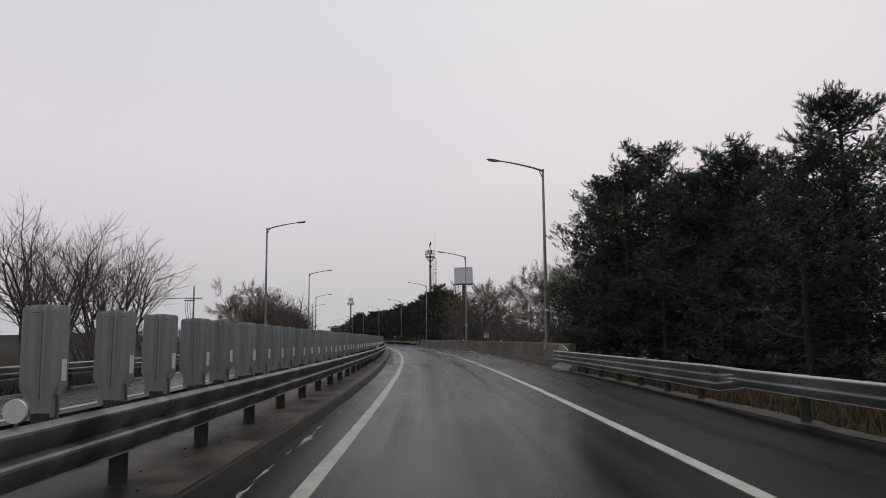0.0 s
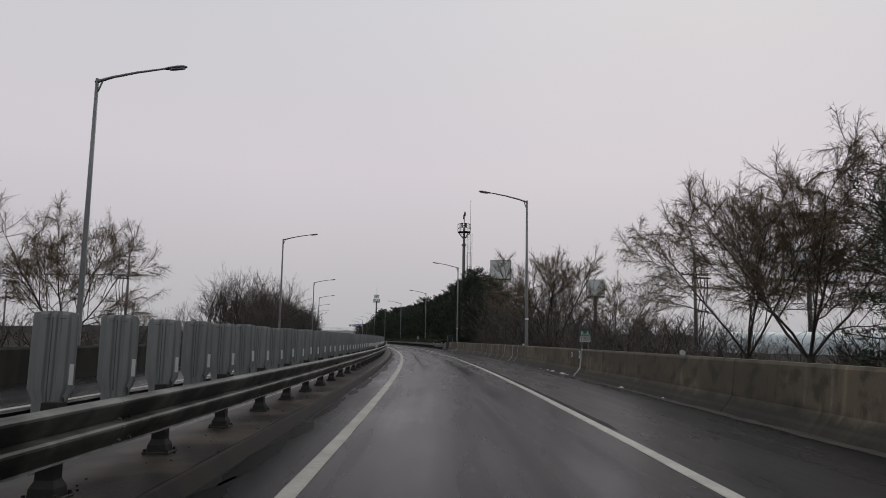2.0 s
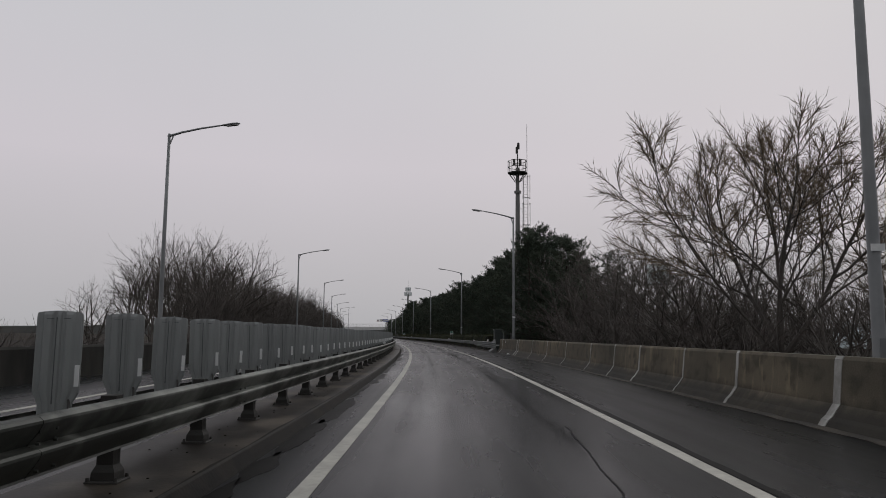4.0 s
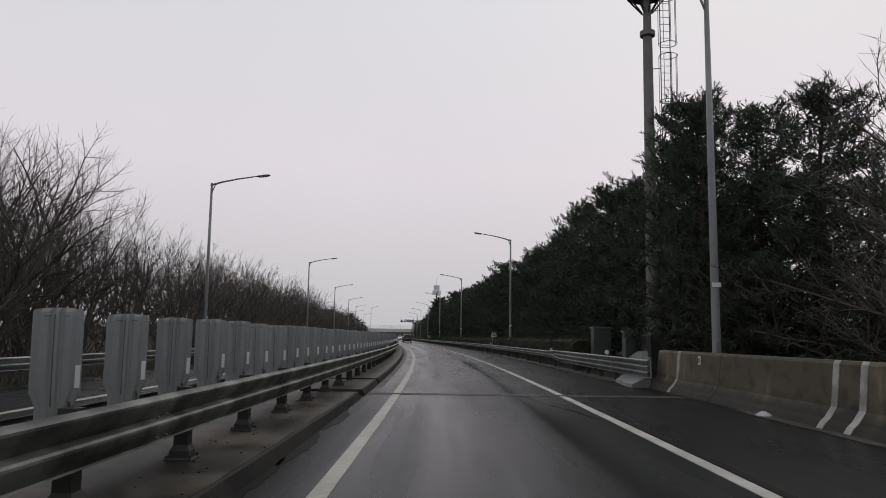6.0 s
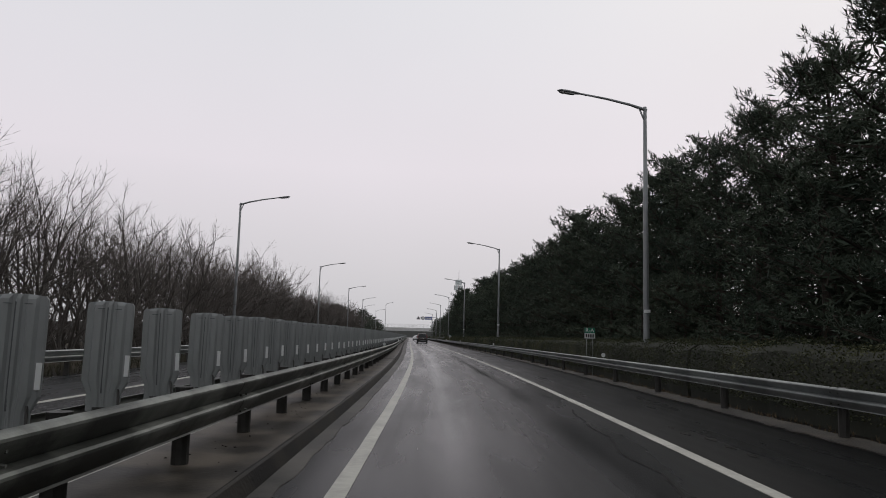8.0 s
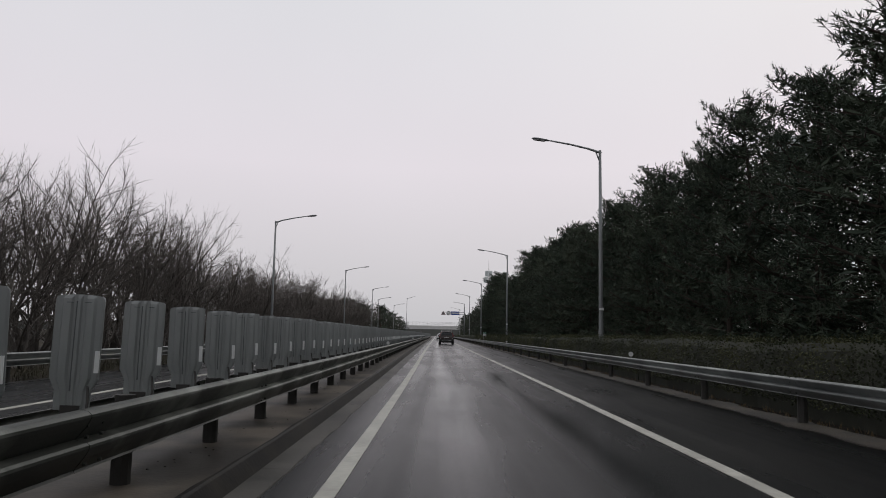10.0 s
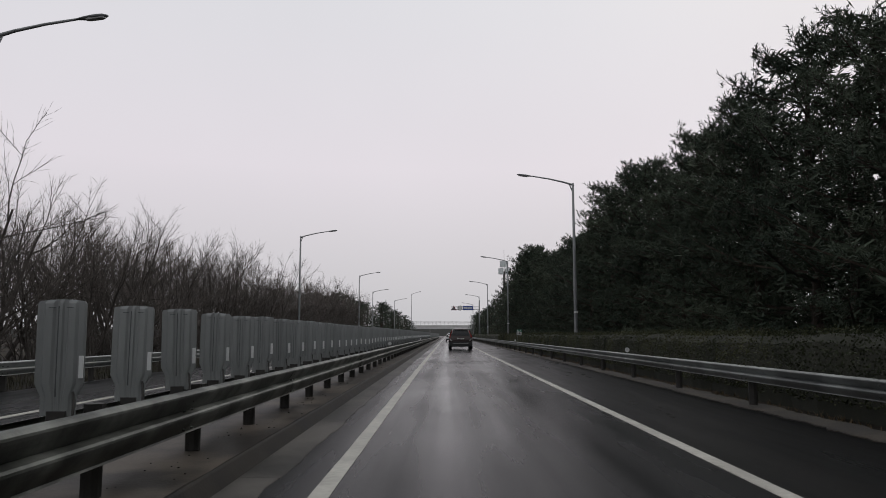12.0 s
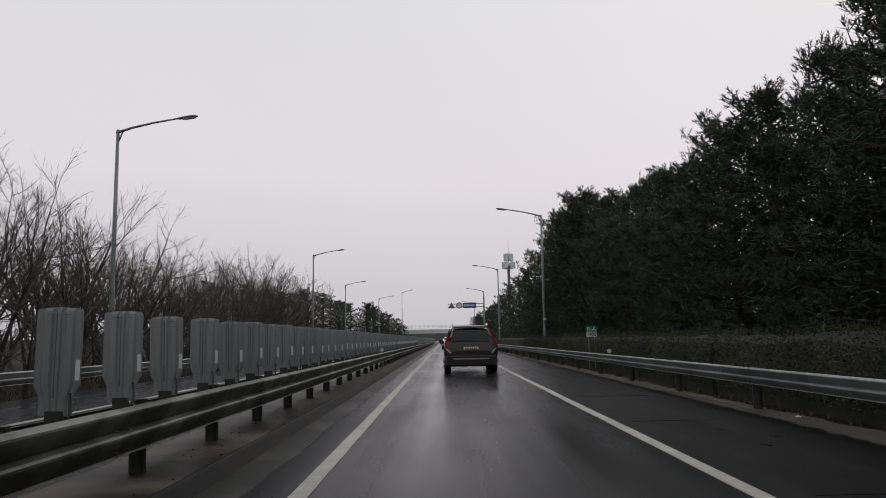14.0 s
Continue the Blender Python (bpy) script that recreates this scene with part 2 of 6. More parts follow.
GREYBARK = material("grey_bark", (0.038, 0.033, 0.029), (0.10, 0.087, 0.076), rough=0.95, scale=7, bump=0.4, stretch=(1, 1, 0.4))
LEAF = material("hedge_leaves", (0.028, 0.034, 0.016), (0.078, 0.080, 0.038), rough=0.6, scale=2.5, bump=0.0, stains=0.7, stain_scale=0.6, spec=0.2)
# near-black green: shade among the hedge leaves, put into the colour
HEDGECORE = material("shaded_hedge_inside", (0.010, 0.012, 0.007), (0.028, 0.028, 0.017), rough=1.0, scale=4, bump=0.3)
GREEN = material("sign_green", (0.0, 0.13, 0.07), (0.01, 0.17, 0.095), rough=0.4, bump=0.0)
BLUE = material("sign_blue", (0.015, 0.04, 0.20), (0.02, 0.055, 0.26), rough=0.4, bump=0.0)
SIGNRED = material("sign_red", (0.14, 0.03, 0.03), (0.2, 0.04, 0.04), rough=0.4, bump=0.0)
SIGNBACK = material("sign_back_grey", (0.10, 0.105, 0.11), (0.15, 0.155, 0.16), rough=0.6, bump=0.0)
INK = material("black_lettering", (0.012, 0.012, 0.012), (0.02, 0.02, 0.02), rough=0.5, bump=0.0)
CABINET = material("grey_green_cabinet_paint", (0.042, 0.052, 0.049), (0.068, 0.08, 0.076), rough=0.5, scale=5, stains=0.6)
BILLBOARD = material("pale_billboard_sheet", (0.52, 0.56, 0.56), (0.62, 0.65, 0.65), rough=0.6, scale=1, bump=0.0)
CONCPOLE = material("grey_concrete_pole", (0.12, 0.118, 0.112), (0.2, 0.195, 0.185), rough=0.8, scale=4)
CABLE = material("black_cable", (0.015, 0.015, 0.016), (0.03, 0.03, 0.03), rough=0.6, bump=0.0)
ORANGE = material("orange_spray_paint", (0.55, 0.12, 0.03), (0.7, 0.18, 0.06), rough=0.6, bump=0.0)
SNOW = material("old_snow", (0.36, 0.37, 0.38), (0.55, 0.56, 0.57), rough=0.7, scale=20, bump=0.4)
GRIT = material("dried_salt_and_grit", (0.16, 0.155, 0.15), (0.42, 0.41, 0.40), rough=0.7, scale=9, stains=0.8, stain_scale=4)
DIRT = material("washed_dirt", (0.016, 0.012, 0.009), (0.055, 0.044, 0.032), rough=0.8, scale=7, stains=0.7, stain_scale=1.2, bump=0.5, fine=40)
TAR = material("tar_seal", (0.004, 0.004, 0.0045), (0.010, 0.010, 0.011), rough=0.5, bump=0.0, spec=0.02)
PATCHWET = material("wet_dirt_patch", (0.004, 0.0037, 0.0034), (0.012, 0.011, 0.010), rough=0.45, scale=6, bump=0.05, spec=0.03)
JOINTSTEEL = material("expansion_joint_concrete", (0.036, 0.036, 0.035), (0.085, 0.083, 0.079), rough=0.5, scale=9, stains=0.7, stain_scale=2, spec=0.06)
CARBROWN = material("dark_brown_car_paint", (0.020, 0.0135, 0.0125), (0.034, 0.022, 0.020), rough=0.35, scale=3, bump=0.0, coat=0.25, metal=0.3, spec=0.3)
CARWHITE = material("white_car_paint", (0.62, 0.62, 0.62), (0.72, 0.72, 0.71), rough=0.3, bump=0.0, coat=0.8)
CARBLACK = material("black_car_paint", (0.015, 0.015, 0.017), (0.025, 0.025, 0.028), rough=0.3, bump=0.0, coat=0.8)
TRIM = material("black_plastic_trim", (0.014, 0.014, 0.015), (0.028, 0.028, 0.028), rough=0.6, scale=12)
TINT = material("dark_tinted_glass", (0.006, 0.007, 0.008), (0.012, 0.013, 0.014), rough=0.08, bump=0.0, rough_var=0.02, spec=0.25)
TAIL = material("red_lamp_plastic", (0.17, 0.018, 0.018), (0.24, 0.03, 0.028), rough=0.2, bump=0.0)
SILVER = material("satin_silver_trim", (0.42, 0.42, 0.42), (0.52, 0.52, 0.52), rough=0.35, metal=0.7, bump=0.0)
RUBBER = material("tyre_rubber", (0.010, 0.010, 0.010), (0.022, 0.021, 0.020), rough=0.85, scale=15)
PLATE = material("number_plate_white", (0.52, 0.52, 0.50), (0.60, 0.60, 0.58), rough=0.4, bump=0.0)
# woodland paled to grey: the haze is mixed into this colour
FARHILL = material("hazed_woodland", (0.075, 0.08, 0.075), (0.14, 0.14, 0.13), rough=1.0, scale=0.05, stain_scale=0.01, bump=0.0)
GLASSHOUSE = material("greenhouse_film", (0.40, 0.47, 0.49), (0.52, 0.58, 0.60), rough=0.4, scale=0.5, bump=0.0)
BUILDING = material("pale_hall_cladding", (0.46, 0.46, 0.45), (0.58, 0.58, 0.57), rough=0.6, scale=0.5, bump=0.0)
DARKWALL = material("dark_parapet_concrete", (0.02, 0.0195, 0.018), (0.05, 0.048, 0.043), rough=0.9, scale=2, stains=0.6, stretch=(1, 1, 0.4), spec=0.08)

# ---------------------------------------------------------------- the road's line
# curvature (per km) every 30 m along the left lane line, from 30 m behind the start
KNOTS = [1.379, 1.315, 1.215, 1.155, 1.135, 1.159, 1.005, 0.522, -0.086, -0.066, 0, 0, 0, 0, 0, 0, 0, 0, 0, 0, 0, 0]
KS = np.arange(-30, 601, 30)
STATIONS = np.arange(-200, 1201, 1.0)
curve_k = np.interp(STATIONS, KS, KNOTS) / 1000
theta = np.concatenate([[0], np.cumsum((curve_k[1:] + curve_k[:-1]) / 2)])
theta -= theta[200]
mid = (theta[1:] + theta[:-1]) / 2
road_x = np.concatenate([[0], np.cumsum(-np.sin(mid))])
road_y = np.concatenate([[0], np.cumsum(np.cos(mid))])
road_x, road_y = road_x - road_x[200], road_y - road_y[200]


def heading(s):
    return float(np.interp(s, STATIONS, theta))


def at(s, lat, z=0.0):
    """A place s metres along the road and lat metres to the right of the left lane line."""
    h = heading(s)
    return Vector((float(np.interp(s, STATIONS, road_x)) + lat * math.cos(h), float(np.interp(s, STATIONS, road_y)) + lat * math.sin(h), z))


def set_at(s, lat, z=0.0, turn=0.0):
    """A pose there whose y axis runs along the road."""
    p = at(s, lat, z)
    return pose(p.x, p.y, p.z, 0, 0, math.degrees(heading(s)) + turn)


# ---------------------------------------------------------------- mesh tools
class Shape:
    """Gathers corners and faces for one mesh."""

    def __init__(self):
        self.v, self.f, self.uv = [], [], []

    def face(self, pts):
        i = len(self.v)
        self.v += [tuple(p) for p in pts]
        self.f.append(tuple(range(i, i + len(pts))))

    def box(self, x0, x1, y0, y1, z0, z1, bevel=0.0, m=None):
        b = min(bevel, (x1 - x0) / 2.01, (y1 - y0) / 2.01)
        ring = [(x0 + b, y0), (x1 - b, y0), (x1, y0 + b), (x1, y1 - b), (x1 - b, y1), (x0 + b, y1), (x0, y1 - b), (x0, y0 + b)] if b else [(x0, y0), (x1, y0), (x1, y1), (x0, y1)]
        levels = [(z0, 0), (z1 - b, 0), (z1, b)] if b else [(z0, 0), (z1, 0)]
        cx, cy = (x0 + x1) / 2, (y0 + y1) / 2
        rings = []
        for z, inset in levels:
            kx = 1 - inset / max((x1 - x0) / 2, 1e-6)
            ky = 1 - inset / max((y1 - y0) / 2, 1e-6)
            rings.append([Vector((cx + (x - cx) * kx, cy + (y - cy) * ky, z)) for x, y in ring])
        self.rings(rings, m)

    def rings(self, rings, m=None, closed=True, caps=True):
        i = len(self.v)
        k = len(rings[0])
        for r in rings:
            self.v += [tuple((m @ Vector(p)) if m else p) for p in r]
        for a in range(len(rings) - 1):
            for b in range(k if closed else k - 1):
                c = (b + 1) % k
                self.f.append((i + a * k + b, i + a * k + c, i + (a + 1) * k + c, i + (a + 1) * k + b))
        if caps and closed:
            self.f.append(tuple(i + b for b in reversed(range(k))))
            self.f.append(tuple(i + (len(rings) - 1) * k + b for b in range(k)))

    def tube(self, pts, radii, sides=8, caps=True):
        pts = [Vector(p) for p in pts]
        rings, ref = [], None
        for j, p in enumerate(pts):
            d = (pts[min(j + 1, len(pts) - 1)] - pts[max(j - 1, 0)]).normalized()
            if ref is None:
                ref = d.orthogonal().normalized()
            ref = (ref - d * ref.dot(d)).normalized()
            side = d.cross(ref)
            r = radii[j] if isinstance(radii, (list, tuple)) else radii
            rings.append([p + (ref * math.cos(2 * math.pi * q / sides) + side * math.sin(2 * math.pi * q / sides)) * r for q in range(sides)])
        self.rings(rings, None, True, caps)

    def spike(self, a, b, r):
        """A thin three-sided point."""
        d = (b - a).normalized()
        u = d.orthogonal().normalized() * r
        w = d.cross(u).normalized() * r
        i = len(self.v)
        self.v += [tuple(a + u), tuple(a - u * 0.5 + w * 0.87), tuple(a - u * 0.5 - w * 0.87), tuple(b)]
        self.f += [(i, i + 1, i + 3), (i + 1, i + 2, i + 3), (i + 2, i, i + 3)]

    def mesh(self, name, mat, smooth=False):
        me = bpy.data.meshes.new(name)
        me.from_pydata(self.v, [], self.f)
        me.materials.append(mat)
        if self.uv:
            layer = me.uv_layers.new(name="lane")
            flat = np.empty(len(me.loops), dtype=np.int32)
            me.loops.foreach_get("vertex_index", flat)
            layer.data.foreach_set("uv", np.array(self.uv, dtype=np.float32)[flat].ravel())
        if smooth:
            me.polygons.foreach_set("use_smooth", [True] * len(me.polygons))
        me.update()
        return me


def part(name, shape, mat, parent=None, label="", smooth=False):
    """One mesh object, under a thing or part."""
    ob = new(name, shape.mesh(name, mat, smooth) if isinstance(shape, Shape) else shape)
    if parent is not None:
        ob.parent = parent
    if label:
        ob["label"] = label
    return ob


def thing(name, label, category, group="", kind=""):
    return tagged(new(name), label, category, group, kind)


def sweep(profile, s0, s1, step=2.0, closed=True, uv=False, shape=None):
    """Draws a profile of (lat, z) along the road. lat may be a function of s."""
    sh = shape or Shape()
    count = max(2, int(math.ceil((s1 - s0) / step)) + 1)
    rings = []
    for s in np.linspace(s0, s1, count):
        pts = profile(s) if callable(profile) else profile
        rings.append([at(s, lat, z) for lat, z in pts])
        if uv == "road":
            sh.uv += [(lat, s) for lat, z in pts]
        elif uv == "wall":
            sh.uv += [(z + abs(lat) * 0.3, s) for lat, z in pts]
    sh.rings(rings, None, closed, closed)
    return sh


def strip(lat0, lat1, z, s0, s1, step=2.0, thick=0.004):
    return sweep([(lat0, z - thick), (lat1, z - thick), (lat1, z), (lat0, z)], s0, s1, step)


S_BACK, S_END = -70, 820

# ---------------------------------------------------------------- setting
sh = Shape()
radii = [0, 15, 40, 80, 140, 220, 350, 600, 1000, 1800, 3200]
base = at(150, 0)
spokes = 72
rings = [[base + Vector((max(r, 0.5) * math.cos(a * 2 * math.pi / spokes), max(r, 0.5) * math.sin(a * 2 * math.pi / spokes), -0.14 if r < 500 else -0.14 - (r - 500) * 0.001)) for a in range(spokes)] for r in radii]
sh.rings(rings, None, True, False)
sh.f.append(tuple(range(spokes)))
tagged(part("ground", sh, EARTH), "brown winter ground with dead grass and litter", "ground", kind="structure")

cols = [-8.5, -6, -4, -2, 0, 1.75, 3.5, 5, 6.2]
tagged(part("road", sweep([(c, 0.0) for c in cols], S_BACK, S_END, 3.0, closed=False, uv="road"), ASPHALT), "wet dark grey asphalt carriageway with paler bridge deck", "road", kind="structure")
tagged(part("road_bed", sweep([(-8.7, -0.2), (6.35, -0.2), (6.35, -0.03), (-8.7, -0.03)], S_BACK, S_END, 6.0), EARTH), "dark soil edge under the asphalt", "road bed", kind="structure")


def wobble(s, seed, size):
    return size * noise.noise((s * 0.9, seed, 0.3))


for nm, lat, w, lab in (("lane_line", 0.0, 0.155, "worn cream-white solid lane edge line"), ("lane_line", 3.5, 0.15, "worn white solid lane edge line"),
                        ("lane_line", -2.12, 0.13, "white edge line of the opposite carriageway"), ("lane_line", -5.55, 0.15, "white edge line of the opposite carriageway")):
    prof = (lambda la, ww: (lambda s: [(la - ww / 2 + wobble(s, la, 0.008), 0.0), (la + ww / 2 + wobble(s, la + 3, 0.008), 0.0), (la + ww / 2 + wobble(s, la + 3, 0.008), 0.005), (la - ww / 2 + wobble(s, la, 0.008), 0.005)]))(lat, w)
    tagged(part(nm, sweep(prof, S_BACK, S_END, 1.0), LINE), lab, "road marking", kind="structure")


def ragged(lat0, lat1, s0, s1, seed, z=0.004, amp=0.06, step=0.2):
    """A flat patch with an uneven outline that tapers at both ends."""
    def prof(s):
        k = min(1.0, (s - s0) / 0.8 + 0.05, (s1 - s) / 0.8 + 0.05)
        c, h = (lat0 + lat1) / 2, (lat1 - lat0) / 2 * k
        a = c - h + amp * (0.7 * noise.noise((s * 1.3, seed, 1.1)) + 0.6 * noise.noise((s * 5.1, seed, 3.1))) * k
        b = c + h + amp * (0.7 * noise.noise((s * 1.4, seed, 7.7)) + 0.6 * noise.noise((s * 6.3, seed, 9.7))) * k
        return [(a, 0.0), (b, 0.0), (b, z), (a, z)]
    return sweep(prof, s0, s1, step)


# bridge expansion joints across the carriageway
for s in (34.7, 116.5):
    j = thing("expansion_joint", "pale concrete expansion joint band with a dark steel gap across the road", "expansion joint", "bridge joints", "structure")
    for lo, hi in ((-0.20, -0.03), (0.03, 0.20)):
        part("joint_band", sweep([(-0.6, 0.0), (6.2, 0.0), (6.2, 0.006), (-0.6, 0.006)], s + lo, s + hi, 0.2), JOINTSTEEL, j)
    part("joint_gap", sweep([(-0.6, 0.0), (6.2, 0.0), (6.2, 0.005), (-0.6, 0.005)], s - 0.03, s + 0.03, 0.1), TAR, j, "dark rubber gap")

# seams, cracks and stains lying on the asphalt
def stain(name, sh, mat, label, category="road stain"):
    return tagged(part(name, sh, mat), label, category, kind="structure")


stain("tar_seam", ragged(3.60, 3.70, 43, 112, 2.0, amp=0.025, step=0.4), TAR, "black open seam beside the edge line", "road seam")


def crack(points, width, seed):
    def prof(s):
        c = float(np.interp(s, [p[0] for p in points], [p[1] for p in points])) + 0.10 * noise.noise((s * 0.8, seed, 0.0)) + 0.03 * noise.noise((s * 4, seed, 5.0))
        w = width * (0.7 + 0.6 * abs(noise.noise((s * 2, seed, 9.0))))
        return [(c - w, 0.0), (c + w, 0.0), (c + w, 0.0045), (c - w, 0.0045)]
    return sweep(prof, points[0][0], points[-1][0], 0.15)


stain("road_crack", crack([(112, 3.3), (117, 2.5), (122, 2.4)], 0.012, 1.0), TAR, "dark sealed crack in the lane", "road crack")
stain("road_crack", crack([(140, 2.7), (143, 2.8), (148, 3.1)], 0.018, 4.0), TAR, "dark sealed crack in the lane", "road crack")
stain("road_crack", crack([(70, 2.3), (74, 2.6), (76, 2.7)], 0.012, 8.0), TAR, "thin crack in the lane", "road crack")
for s, a, b in ((235.0, 0.2, 2.5), (235.8, 0.3, 2.2), (236.5, 0.2, 3.2), (237.3, 0.4, 3.0), (238.0, 0.9, 2.9), (235.4, 3.7, 5.0), (236.6, 3.8, 5.4), (242.5, 3.9, 5.2), (247.5, 3.8, 5.0), (252, 3.9, 5.3)):
    stain("road_groove", sweep([(a, 0.0), (b, 0.0), (b, 0.004), (a, 0.004)], s, s + 0.012, 0.012), TAR, "dark wet groove across the asphalt", "road groove")
rnd = random.Random(5)
for s0, s1, a, b in ((1, 20, -0.53, -0.43), (22, 27, -0.5, -0.43)):
    s = s0
    while s < s1:
        ln = rnd.uniform(0.3, 1.4)
        stain("salt_residue", ragged(a + rnd.uniform(-0.03, 0.05), b - 0.04 + rnd.uniform(-0.06, 0.02), s, s + ln, s, amp=0.08, step=0.04), GRIT, "whitish dried salt and grit along the kerb", "residue")
        s += ln * rnd.uniform(0.9, 2.4)
for s0, s1 in ((34.5, 112),):
    s = s0
    while s < s1:
        ln = rnd.uniform(1.5, 5)
        stain("wet_patch", ragged(-0.72, -0.52 + rnd.uniform(-0.08, 0.08), s, s + ln, s, amp=0.07, step=0.05), PATCHWET, "dark wet grime at the foot of the kerb", "stain")
        s += ln * rnd.uniform(0.8, 1.1)
for s, a, b, ln in ((136, 3.8, 4.7, 2.2), (143, 3.75, 4.5, 3), (151, 3.7, 4.6, 2), (119, 3.7, 4.4, 2.5), (226, 4.2, 5.4, 2.0), (240, 4.2, 5.2, 1.2), (245, 4.0, 5.5, 1.5), (215, 3.9, 4.7, 2.5), (262, 4.1, 5.2, 2)):
    q = s
    while q < s + ln:
        u, w = rnd.uniform(a, (a + b) / 2), rnd.uniform(0.3, 0.6) * (b - a)
        stain("wet_streak", ragged(u, u + w, q, q + rnd.uniform(0.12, 0.4), q, amp=0.22, step=0.03), PATCHWET, "dark wet streak across the hard shoulder", "stain")
        q += rnd.uniform(0.35, 0.7)

for s0, s1 in ((-20, 26), (122, 420)):
    stain("verge_dirt", ragged(5.80 if s0 > 100 else 5.98, 6.34, s0, s1, s0, z=0.012, amp=0.16, step=0.2), DIRT, "brown washed-in dirt along the edge of the shoulder", "dirt")
stain("verge_dirt", ragged(6.02, 6.22, 36, 114, 3.3, z=0.012, amp=0.1, step=0.3), DIRT, "dark dirt at the foot of the parapet", "dirt")

# median kerb, in cast lengths
KERBS = [(S_BACK, 34.0, 0.13), (34.7, 115.2, 0.125), (116.0, 119.6, 0.12), (119.9, 136.8, 0.13), (137.0, 170.0, 0.13), (170.1, 205.0, 0.135), (205.1, 260.0, 0.13), (260.1, S_END, 0.13)]


def kerb_edge(s):
    return float(np.interp(s, [0, 22, 42, 60, 124, 170, 220], [-0.73, -0.73, -0.86, -0.82, -0.665, -0.79, -0.92]))


def kerb_foot(s):
    return float(np.interp(s, [0, 22, 42, 60, 124, 170, 220], [-0.65, -0.65, -0.77, -0.74, -0.605, -0.71, -0.83]))


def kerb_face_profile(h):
    """The worn sloping face, in near-black concrete."""
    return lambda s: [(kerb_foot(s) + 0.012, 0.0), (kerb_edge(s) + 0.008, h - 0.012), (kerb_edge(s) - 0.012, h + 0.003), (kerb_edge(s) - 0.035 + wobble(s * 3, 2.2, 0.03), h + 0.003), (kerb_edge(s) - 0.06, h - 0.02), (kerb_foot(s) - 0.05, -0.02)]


def kerb_profile(h):
    far = lambda s: float(np.interp(s, [0, 47, 70, 105, 122, 135, 170, 228], [-1.98, -1.84, -1.87, -1.98, -1.87, -1.79, -1.87, -1.91]))
    return lambda s: [(kerb_foot(s), -0.02), (kerb_foot(s), -0.004), (kerb_edge(s) - 0.03, h), (far(s), h), (far(s) - 0.05, h - 0.03), (far(s) - 0.06, -0.02)]


for s0, s1, h in KERBS:
    tagged(part("median_kerb", sweep(kerb_profile(h), s0, s1, 1.0), KERB), "stained wet brown concrete median kerb", "median kerb", "median kerb lengths", "structure")
    tagged(part("kerb_face", sweep(kerb_face_profile(h), s0, s1, 0.5), KERBFACE), "black sloping kerb face", "kerb face", "median kerb faces", "structure")
KERBTOP = lambda s: next((h for a, b, h in KERBS if a <= s <= b), 0.095)

litter = Shape()
rnd = random.Random(33)
for _ in range(1500):
    s = rnd.uniform(0, 300)
    h = KERBTOP(s)
    c = at(s, rnd.choice((rnd.uniform(-1.45, kerb_edge(s) - 0.06), rnd.gauss(-1.32, 0.12))), h + 0.001)
    r = rnd.uniform(0.004, 0.016)
    litter.rings([[c + Vector((r * k * math.cos(a) * rnd.uniform(0.6, 1.2), r * k * math.sin(a) * rnd.uniform(0.6, 1.2), z)) for a in (0, 1.26, 2.5, 3.8, 5.0)] for k, z in ((1.0, 0.0), (0.6, r * 0.5))])
tagged(part("kerb_litter", litter, PATCHWET), "small dark stones and leaf litter on the kerb", "litter", kind="stuff")

# gutter slabs before the kerb
gutter = thing("gutter", "worn concrete gutter of slabs along the median kerb", "gutter", kind="structure")
s = 118.5
rnd = random.Random(9)
while s < 420:
    ln = 1.995
    o = rnd.uniform(-0.012, 0.012)
    prof = (lambda oo: (lambda q: [(kerb_foot(q) + 0.015, 0.0), (-0.45 + oo + wobble(q * 2, 6.1, 0.05), 0.0), (-0.455 + oo + wobble(q * 2, 6.1, 0.05), 0.008), (kerb_foot(q) + 0.015, 0.011)]))(o)
    part("gutter_slab", sweep(prof, s, s + ln, 0.4), GUTTER, gutter)
    s += 2.0

# ---------------------------------------------------------------- guardrails
def beam_profile(lat, z0, waves, side, pitch=0.145):
    """A pressed beam: lat of its back, bottom height, number of ridges, side +1 when it bulges to the right."""
    pts = [(0.012, 0.0), (0.004, 0.012)]
    for k in range(waves):
        b = 0.012 + k * 0.145
        pts += [(0.030, b + 0.030), (0.058, b + 0.062), (0.076, b + 0.090), (0.085, b + 0.108), (0.084, b + 0.121), (0.068, b + 0.133)]
        pts += [(0.020, b + 0.141), (0.0, b + 0.147)] if k < waves - 1 else [(0.055, b + 0.139), (0.030, b + 0.144)]
    t = 0.006
    pts = [(d, z * pitch / 0.145) for d, z in pts]
    front = [(lat + side * (d + t), z0 + z) for d, z in pts]
    back = [(lat + side * (d - t), z0 + z) for d, z in reversed(pts)]
    return front + back if side > 0 else list(reversed(front + back))


def splice_bolts(shape, s, lat, z0, waves, side):
    for k in range(waves):
        for dz in (0.048, 0.11):
            for ds in (-0.09, 0.09):
                c = at(s + ds, lat + side * 0.052, z0 + k * 0.145 + dz)
                d = (at(s, lat + side, 0) - at(s, lat, 0)).normalized()
                shape.tube([c, c + d * 0.02], [0.013, 0.010], 6)


def median_shift(s):
    """How far the median's posts stand off their mean line."""
    return float(np.interp(s, [22, 42, 60, 124, 170, 221], [0.0, -0.06, -0.03, 0.06, 0.0, -0.08]))


